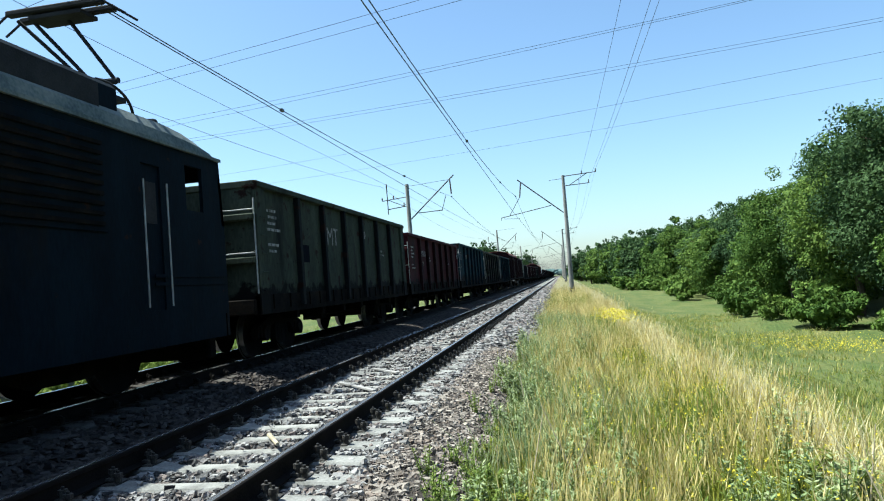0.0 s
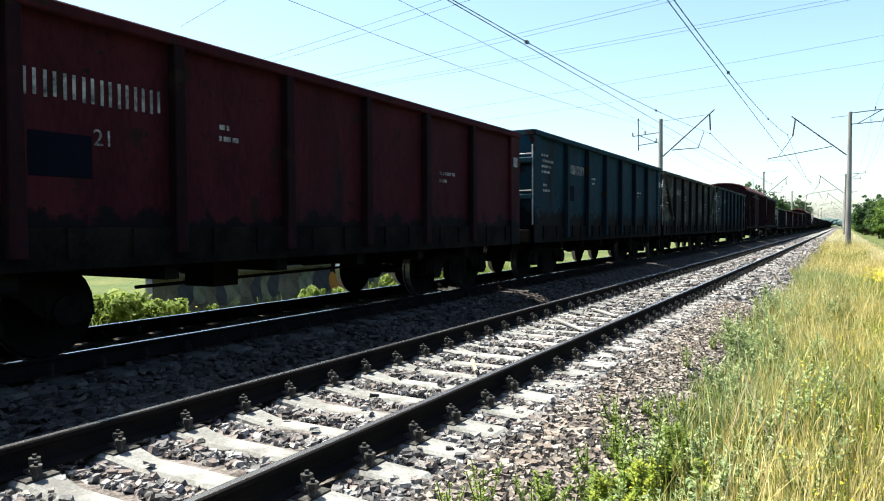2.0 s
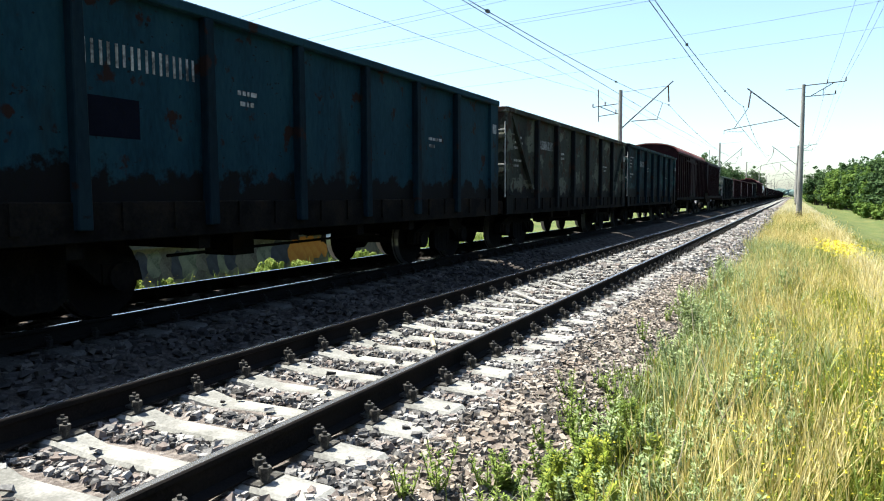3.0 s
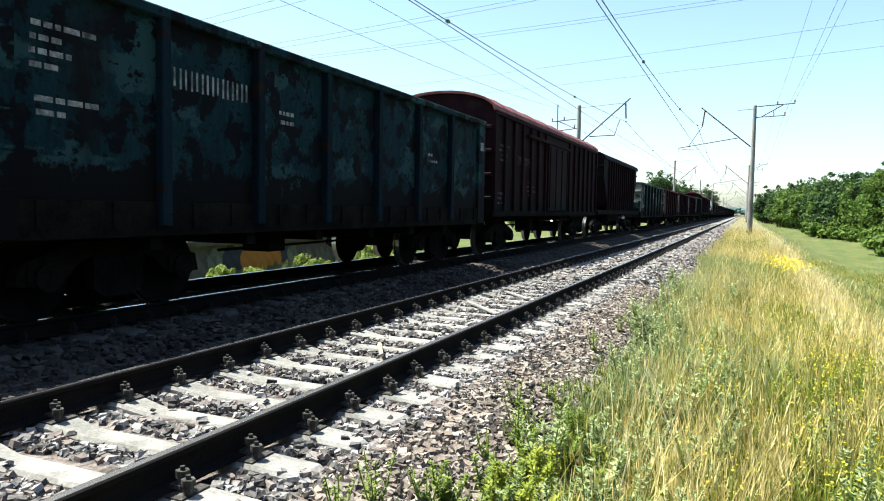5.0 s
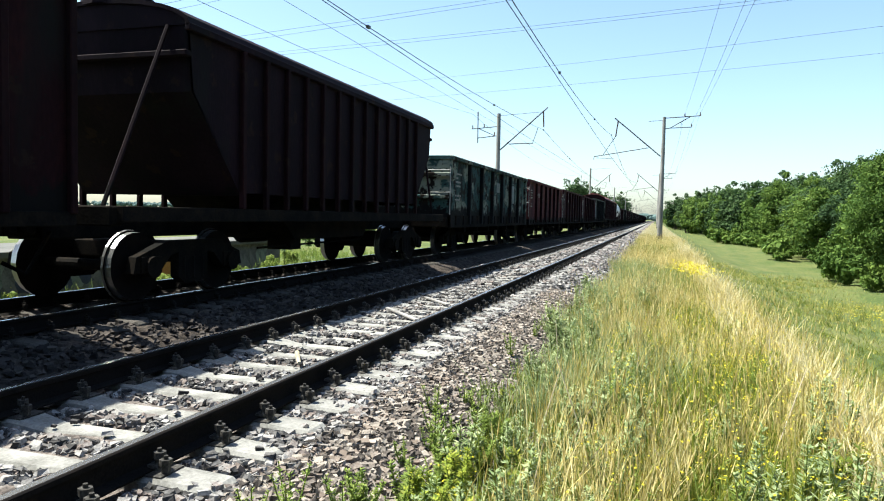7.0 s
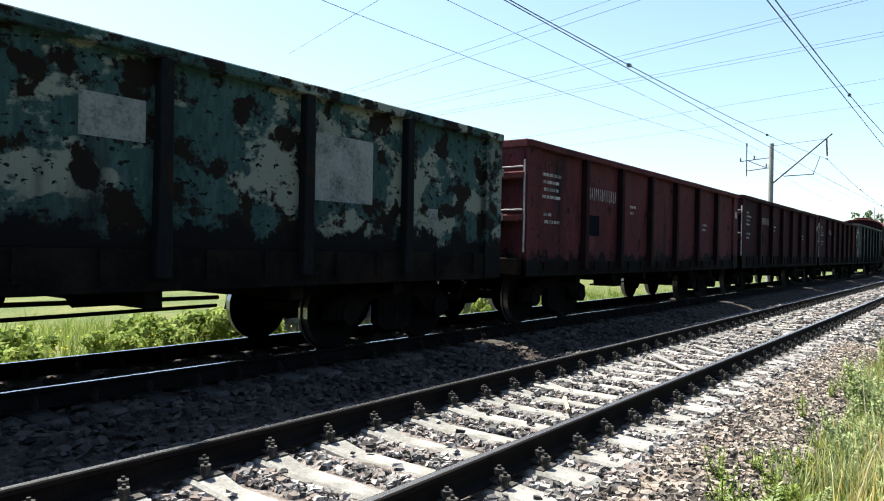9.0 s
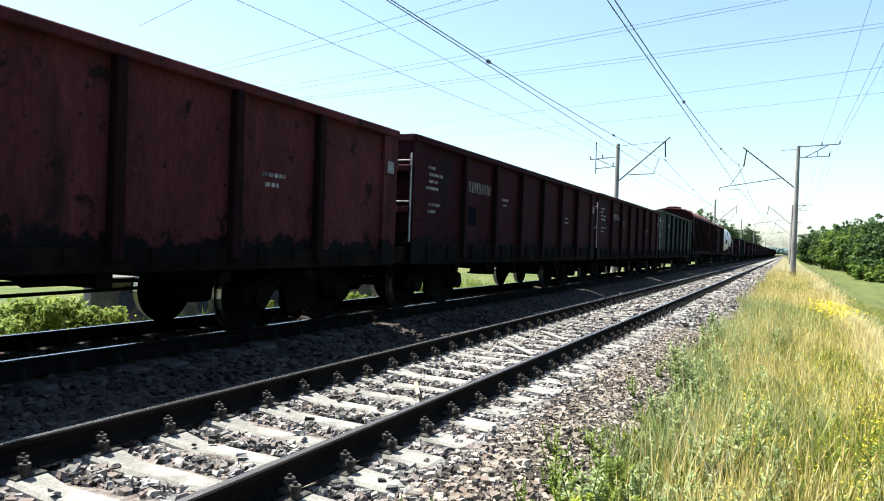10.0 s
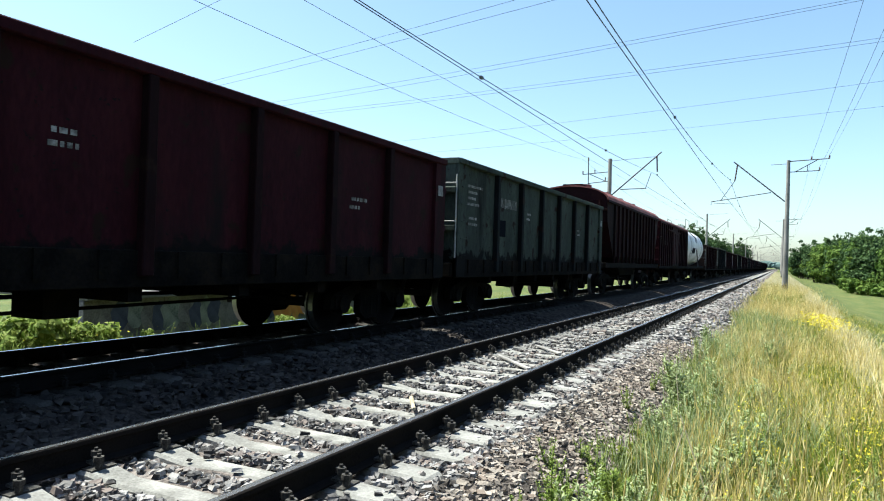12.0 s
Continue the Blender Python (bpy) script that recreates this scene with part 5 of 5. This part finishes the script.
def blades(name, count, area, height, width, material, label, lean=0.35, seg=3, weight=None, floor=None):
    """Curved tapering blades rooted in the ground."""
    x0, x1, y0, y1 = area
    tufts = max(count // 14, 1)
    tx, ty, th = rng.uniform(x0, x1, tufts), y0 + (y1 - y0) * rng.random(tufts) ** 1.25, rng.uniform(0.45, 1.45, tufts)
    own = rng.integers(0, tufts, count)
    loose = rng.random(count) < 0.3
    x = np.where(loose, rng.uniform(x0, x1, count), tx[own] + rng.normal(0, 0.05, count))
    y = np.where(loose, y0 + (y1 - y0) * rng.random(count) ** 1.25, ty[own] + rng.normal(0, 0.07, count))
    tall = np.where(loose, 1.0, th[own])
    keep = np.hypot(x - CAM_XY[0], y - CAM_XY[1]) > 1.5
    if weight is not None:
        keep &= rng.random(count) < weight(x, y)
    x, y = x[keep], y[keep]
    n = len(x)
    h = height * rng.uniform(0.5, 1.25, n) * tall[keep]
    w = width * rng.uniform(0.6, 1.3, n)
    a = rng.uniform(0, 6.283, n)
    ln = lean * rng.uniform(0.1, 1.0, n) * h
    z = ground_z(x, y) if floor is None else floor(x, y)
    face = rng.uniform(0, 6.283, n)
    verts = np.empty((n, 2 * seg + 2, 3), np.float32)
    for i in range(seg + 1):
        u = i / seg
        cx, cy, cz = x + np.cos(a) * ln * u * u, y + np.sin(a) * ln * u * u, z - 0.03 + h * (u - 0.12 * u * u)
        ww = w * (1 - 0.93 * u) / 2
        verts[:, 2 * i] = np.stack([cx - np.cos(face) * ww, cy - np.sin(face) * ww, cz], -1)
        verts[:, 2 * i + 1] = np.stack([cx + np.cos(face) * ww, cy + np.sin(face) * ww, cz], -1)
    f = np.array([[2 * i, 2 * i + 1, 2 * i + 3, 2 * i + 2] for i in range(seg)])
    faces = (f[None] + (np.arange(n) * (2 * seg + 2))[:, None, None]).reshape(-1, 4)
    ob = link(name, raw_mesh(name, verts.reshape(-1, 3), faces, material))
    tagged(ob, label, "grass", kind="stuff")
    return x, y, z, h, a, ln


SPINDLE = np.array([[0, 0, 0], [0.5, 0, 0.3], [-0.25, 0.43, 0.3], [-0.25, -0.43, 0.3], [0, 0, 1.0]])
SPINDLE_F = np.array([[0, 2, 1], [0, 3, 2], [0, 1, 3], [1, 2, 4], [2, 3, 4], [3, 1, 4]])


def seed_heads(name, stalks, length, width, material, label):
    x, y, z, h, a, ln = stalks
    n = len(x)
    pos = np.stack([x + np.cos(a) * ln, y + np.sin(a) * ln, z + h * 0.86], -1)
    sc = np.stack([np.full(n, width), np.full(n, width), length * rng.uniform(0.7, 1.3, n)], -1)
    v, f = scatter(SPINDLE, SPINDLE_F, pos, sc, a - 1.57, -rng.uniform(0.0, 0.35, n))
    tagged(link(name, raw_mesh(name, v, f, material)), label, "grass", kind="stuff")


def patchy(scale, bias, seed):
    def f(x, y):
        return np.clip(0.5 + bias + 0.6 * np.sin(x * scale * 1.3 + seed) * np.sin(y * scale + 2 * seed) + 0.35 * np.sin(x * 2.7 * scale - y * 1.9 * scale + seed), 0.03, 1)
    return f


def verge(x, y):
    return np.clip((x - 2.08 - 0.22 * np.sin(y * 1.3) - 0.2 * np.sin(y * 0.45) - 0.12 * np.sin(y * 3.7)) / 0.6, 0, 1)


def ridge(x, y):
    return np.clip((5.5 - x) / 0.5, 0, 1)


def pale(x, y):
    """Pale dry strip along the edge of the bank."""
    return np.clip(1 - np.abs(x - 4.95 - 0.15 * np.sin(y * 0.5)) / 0.45, 0, 1)


def clumps(scale, cut, seed):
    """Uneven patches: 0 outside, 1 inside."""
    def f(x, y):
        v = np.sin(x * scale * 1.7 + seed) + np.sin(y * scale + 2.3 * seed) + np.sin((x + y) * scale * 0.8 - seed) + 0.8 * np.sin((x * 2.3 - y * 1.6) * scale + 0.5 * seed)
        return np.clip(0.5 + (v - cut) * 0.7, 0.04, 1)
    return f


blades("short_grass", 60000, (2.25, 5.6, -1.6, 10), 0.2, 0.016, "turf", "short turf under the tall grass", 0.8, 1)
blades("short_grass", 9000, (2.2, 5.4, -16, -1.2), 0.2, 0.02, "blade", "short turf on the bank", 0.8, 1)
blades("verge_grass", 44000, (1.8, 5.6, -2.5, 15), 0.4, 0.016, "turf", "green verge grass beside the ballast", 0.6, weight=lambda x, y: verge(x, y) * ridge(x, y) * np.clip(0.35 + clumps(1.1, -0.4, 1)(x, y), 0, 1))
blades("silvery_grass", 60000, (1.8, 4.4, -2.0, 24), 0.46, 0.014, "blade2", "silvery green wormwood and grass on the verge", 0.7, weight=lambda x, y: verge(x, y) * clumps(0.9, 0.3, 4)(x, y) * np.clip((4.4 - x) / 1.6, 0.04, 1))
dry = blades("dry_grass", 60000, (2.1, 5.5, -2.5, 16), 0.56, 0.0095, "straw", "tall dry straw-coloured grass on the bank", 0.42, weight=lambda x, y: verge(x - 0.2, y) * ridge(x, y) * clumps(1.3, -0.2, 2)(x, y) * np.clip((x - 2.0) / 1.5, 0.12, 1))
seed_heads("grass_seed_heads", tuple(q[::3] for q in dry), 0.12, 0.009, "straw", "pale seed heads of dry grass")
blades("dry_grass", 64000, (4.5, 5.8, 0, 60), 0.5, 0.017, "straw_pale", "bleached dry grass along the edge of the bank", 0.6, 2, weight=pale)
dry = blades("dry_grass", 44000, (2.0, 5.5, 14, 60), 0.62, 0.012, "straw", "tall dry straw-coloured grass on the bank", 0.5, 2, weight=lambda x, y: verge(x - 0.2, y) * ridge(x, y) * clumps(0.4, -0.5, 2)(x, y))
seed_heads("grass_seed_heads", tuple(q[::3] for q in dry), 0.14, 0.014, "straw", "pale seed heads of dry grass")
blades("verge_grass", 46000, (1.7, 5.8, 14, 70), 0.42, 0.026, "blade", "green verge grass beside the ballast", 0.5, 2, weight=lambda x, y: verge(x, y) * ridge(x, y) * np.clip(0.3 + clumps(0.5, -0.3, 1)(x, y), 0, 1))
blades("dry_grass", 30000, (2.0, 5.8, 60, 260), 0.5, 0.05, "straw_pale", "tall dry grass far along the bank", 0.35, 2)
blades("meadow_grass", 22000, (5.4, 13, 2, 22), 0.16, 0.016, "turf", "short green meadow grass below the bank", 0.9, 1)
blades("meadow_grass", 42000, (5.8, 18, 8, 56), 0.3, 0.03, "blade", "rough green meadow grass below the bank", 0.7, 1, weight=lambda x, y: clumps(0.25, 0.2, 3)(x, y))
blades("meadow_grass", 20000, (-16, -6.4, -4, 30), 0.5, 0.03, "weed", "lush green grass beyond the train", 0.5, 2, weight=lambda x, y: np.where((y < 7.0) | (y > 21.5), 1.0, 0.1))
blades("meadow_grass", 5000, (-9.9, -8.2, 5, 22), 0.5, 0.03, "weed", "tall green weeds along the platform wall", 0.6, 2, weight=clumps(1.4, 0.9, 3))


FLORET_V = np.array([(1, 0, 0), (0.3, 0.3, 0.15), (0, 1, 0), (-0.3, 0.3, 0.15), (-1, 0, 0), (-0.3, -0.3, 0.15), (0, -1, 0), (0.3, -0.3, 0.15), (0, 0, 0.1)])
FLORET_F = np.array([(8, 7, 0, 1), (8, 1, 2, 3), (8, 3, 4, 5), (8, 5, 6, 7)])


def weed_plants(name, places, height, leaves, leaf, material, label, bloom=None, bloom_n=0):
    """Leafy stems with small leaves spiralling up, and blossoms near the top."""
    for px, py, s in places:
        r = np.random.default_rng(int(abs(px * 977 + py * 331)) + 5)
        gz = float(ground_z(np.array(px), np.array(py)))
        if px < 2.3:
            gz = max(gz, float(bed_z(np.array(px))))
        t = thing(name, pose(px, py, gz), label, "plant", "weeds on the verge")
        bm = bmesh.new()
        stems = 5
        tips = []
        for k in range(stems):
            ang = r.uniform(0, 6.28)
            tip = (math.cos(ang) * 0.14 * s * (k > 0), math.sin(ang) * 0.14 * s * (k > 0), height * s * r.uniform(0.7, 1.0))
            tube((tip[0] * 0.1, tip[1] * 0.1, -0.05), tip, 0.006, bm, 5, 0.003)
            tips.append(tip)
        part("stem", bm, "weed", t)
        vs, fs = [], []
        for tip in tips:
            n = leaves
            u = r.uniform(0.12, 1.0, n)
            p = np.stack([tip[0] * u, tip[1] * u, tip[2] * u], -1)
            ang = r.uniform(0, 6.28, n)
            ll = leaf * s * (1.15 - 0.6 * u)
            d = np.stack([np.cos(ang), np.sin(ang), r.uniform(0.1, 0.7, n)], -1)
            side = np.stack([-np.sin(ang), np.cos(ang), np.zeros(n)], -1)
            q = np.stack([p, p + d * ll[:, None] * 0.5 + side * ll[:, None] * 0.18, p + d * ll[:, None], p + d * ll[:, None] * 0.5 - side * ll[:, None] * 0.18], 1)
            fs.append(np.arange(n * 4).reshape(n, 4) + sum(len(v_) for v_ in vs))
            vs.append(q.reshape(-1, 3))
        link("leaves", raw_mesh("leaves", np.concatenate(vs), np.concatenate(fs), material), t)
        if bloom:
            pos = np.array([tips[i % stems] for i in range(bloom_n)]) + r.normal(0, 0.05 * s, (bloom_n, 3))
            v, f = scatter(FLORET_V, FLORET_F, pos, np.full((bloom_n, 3), 0.009 * s) * r.uniform(0.6, 1.4, (bloom_n, 1)), r.uniform(0, 6, bloom_n), r.uniform(-0.8, 0.8, bloom_n))
            link("blossom", raw_mesh("blossom", v, f, bloom), t, "small yellow blossoms")


wr = random.Random(21)
weed_plants("leafy_weed", [(1.72, 0.5, 0.75), (1.9, 0.75, 0.7), (1.62, 0.3, 0.6), (2.0, 0.4, 0.75), (1.95, 1.6, 0.55), (2.15, 0.75, 0.8), (2.1, 2.0, 0.7), (2.25, 1.4, 0.75), (2.2, 2.6, 0.7), (2.05, 2.35, 0.6)] + [(wr.uniform(1.8, 2.6), wr.uniform(2, 9), wr.uniform(0.5, 0.85)) for _ in range(26)], 0.4, 34, 0.06, "weed", "green leafy weed growing at the ballast edge")
weed_plants("wormwood", [(wr.uniform(2.2, 3.4), wr.uniform(0.6, 4.0), wr.uniform(0.7, 1.1)) for _ in range(26)] + [(wr.uniform(2.1, 3.6), wr.uniform(4.0, 14), wr.uniform(0.8, 1.3)) for _ in range(46)] + [(wr.uniform(4.0, 5.0), wr.uniform(0.8, 4.0), wr.uniform(0.8, 1.2)) for _ in range(12)], 0.5, 70, 0.075, "blade2", "silvery green wormwood plant on the verge")
weed_plants("leafy_weed", [(wr.uniform(2.3, 5.0), wr.uniform(0.8, 8.0), wr.uniform(0.6, 1.0)) for _ in range(30)], 0.36, 60, 0.085, "turf", "low dark green bushy weed among the grass")
weed_plants("bushy_weed", [(1.98, 0.85, 0.8), (2.12, 1.15, 0.95), (2.15, 0.65, 0.85), (2.3, 1.05, 0.9), (2.2, 1.55, 0.9), (2.42, 1.9, 0.9), (2.1, 1.9, 0.7), (2.55, 0.75, 0.9), (2.35, 2.5, 0.9)], 0.34, 120, 0.062, "weed", "dense green bushy weed at the ballast edge")
weed_plants("goldenrod", [(2.3, 0.95, 0.85), (2.45, 1.2, 0.9), (2.25, 1.15, 0.75), (2.5, 0.8, 0.85), (2.4, 1.5, 0.8)], 0.42, 110, 0.07, "weed_light", "yellow-green flowering weed on the verge", "yellow", 10)
weed_plants("yellow_flower", [(wr.uniform(3.0, 5.1), wr.uniform(1.0, 9), wr.uniform(0.9, 1.3)) for _ in range(70)], 0.45, 16, 0.05, "weed", "thin weed with small yellow blossoms", "yellow", 26)


def flower_patch(name, cx, cy, rx, ry, n, size, label):
    x, y = cx + rng.normal(0, rx, n), cy + rng.normal(0, ry, n)
    z = ground_z(x, y) + rng.uniform(0.35, 0.65, n)
    v, f = scatter(FLORET_V, FLORET_F, np.stack([x, y, z], -1), np.full((n, 3), size) * rng.uniform(0.5, 1.4, (n, 1)), rng.uniform(0, 6, n), rng.uniform(-0.8, 0.8, n))
    tagged(link(name, raw_mesh(name, v, f, "yellow")), label, "flowers", kind="stuff")


flower_patch("yellow_flowers", 4.55, 18.8, 0.28, 1.5, 760, 0.034, "patch of yellow blossoms on the bank")
flower_patch("yellow_flowers", 14.5, 29, 2.2, 2.4, 2200, 0.028, "patch of yellow blossoms in the meadow")
flower_patch("yellow_flowers", 4.2, 4.8, 0.6, 3.2, 4200, 0.008, "scattered small yellow blossoms in the grass")
for k in range(26):
    bx, by, bs = wr.uniform(-10.5, -7.6), wr.uniform(-4.5, 7.0), wr.uniform(0.26, 0.42)
    b = link("shrub", SHRUBS[k % 2], None, m=pose(bx, by, float(ground_z(np.array(bx), np.array(by))) - 0.05, 0, 0, wr.uniform(0, 360)))
    b.scale = (bs, bs, bs)
    tagged(b, "low sunlit green shrub beyond the train", "shrub", "shrubs beyond the train")
for k in range(18):
    bx, by, bs = wr.uniform(-9.5, -8.0), wr.uniform(7.5, 21.0), wr.uniform(0.12, 0.22)
    b = link("shrub", SHRUBS[k % 2], None, m=pose(bx, by, float(ground_z(np.array(bx), np.array(by))) - 0.04, 0, 0, wr.uniform(0, 360)))
    b.scale = (bs, bs, bs * 1.5)
    tagged(b, "small green shrub before the sprayed platform wall", "shrub", "shrubs beyond the train")
flower_patch("yellow_flowers", -8.8, 2.0, 1.0, 3.0, 600, 0.02, "scattered yellow blossoms beyond the train")

# dry stems that lie across the grass, and a pale stick between the rails
def stem(x, y, z, dx, dy, dz, r=0.006, name="dry_stem", label="long dry plant stem leaning in the grass"):
    ob = link(name, mesh_of(name, tube((0, 0, 0), (dx, dy, dz), r, None, 6, r * 0.5), "twig"), None, m=pose(x, y, z))
    tagged(ob, label, "stem", "dry stems")


for _ in range(26):
    sx, sy = wr.uniform(2.4, 4.8), wr.uniform(0.2, 6)
    stem(sx, sy, float(ground_z(np.array(sx), np.array(sy))) - 0.02, wr.uniform(-0.5, 0.5), wr.uniform(-0.5, 0.5), wr.uniform(0.25, 0.75))
st = link("stick", mesh_of("stick", tube((-0.2, 0.34, 0.0), (0.14, -0.24, 0.03), 0.026, None, 8, 0.018), "twig"), None, m=pose(0.17, 3.42, -0.185))
tagged(st, "pale broken stick lying between the rails", "stick")
# loose timber lath lying beside the rail
for yy, ll in ((6.9, 1.3), (8.6, 1.0)):
    b = link("lath", mesh_of("lath", box(-0.03, 0.03, -ll / 2, ll / 2, 0, 0.03, bevel=0.005), "stone"), None, m=pose(-0.05, yy, -0.2, 0, 0, 40))
    tagged(b, "weathered thin lath lying across the sleepers", "lath", "laths on the track")

# ---- single pieces of the tracks, last ----
stones(2500, -2.0, 2.4, -16.0, -3.0, 0.06, 0.0, "grey crushed stone ballast pieces")
stones(19000, -1.5, 1.5, -3.0, 4.5, 0.029, 0.0, "grey crushed stone ballast pieces", "stone")
stones(16500, 1.4, 2.65, -3.0, 4.5, 0.03, 0.0, "brownish crushed stone on the ballast shoulder", "stone_brown")
stones(22000, -1.5, 1.5, 4.5, 12.0, 0.031, 0.0, "grey crushed stone ballast pieces")
stones(16000, 1.4, 2.6, 4.5, 12.0, 0.032, 0.0, "brownish crushed stone on the ballast shoulder", "stone_brown")
# Stones between the tracks carry the train's shadow in their colour.
stones(8000, -2.3, -1.4, -3.0, 16.0, 0.045, 0.0, "ballast pieces darkened with painted train shade", "stone_shade")
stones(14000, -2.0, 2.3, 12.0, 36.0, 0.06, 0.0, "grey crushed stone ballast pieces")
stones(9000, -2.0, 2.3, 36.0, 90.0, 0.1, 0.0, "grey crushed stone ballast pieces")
stones(9000, TRACK_B - 2.0, TRACK_B + 2.2, -3.0, 16.0, 0.045, TRACK_B, "ballast pieces darkened with painted train shade", "stone_shade")
track(0.0, "empty straight railway track on concrete sleepers", 300, PLAIN)
track(TRACK_B, "straight railway track under the freight train", 160, SHADED)

# ---- what moves ----
SPEED = 12.45


def motions():
    for w, y0 in TRAIN:
        walk(w, [(t, pose(TRACK_B, y0 - SPEED * t, 0)) for t in (0.0, 4.0, 8.0, 12.0)])
    n = 12 * FPS
    for a, r, y0, z0 in SPIN:
        turn = math.degrees(SPEED / r) / FPS
        walk(a, [(k / FPS, pose(0, y0, z0, (k * turn) % 360.0)) for k in range(n + 1)])


motions()
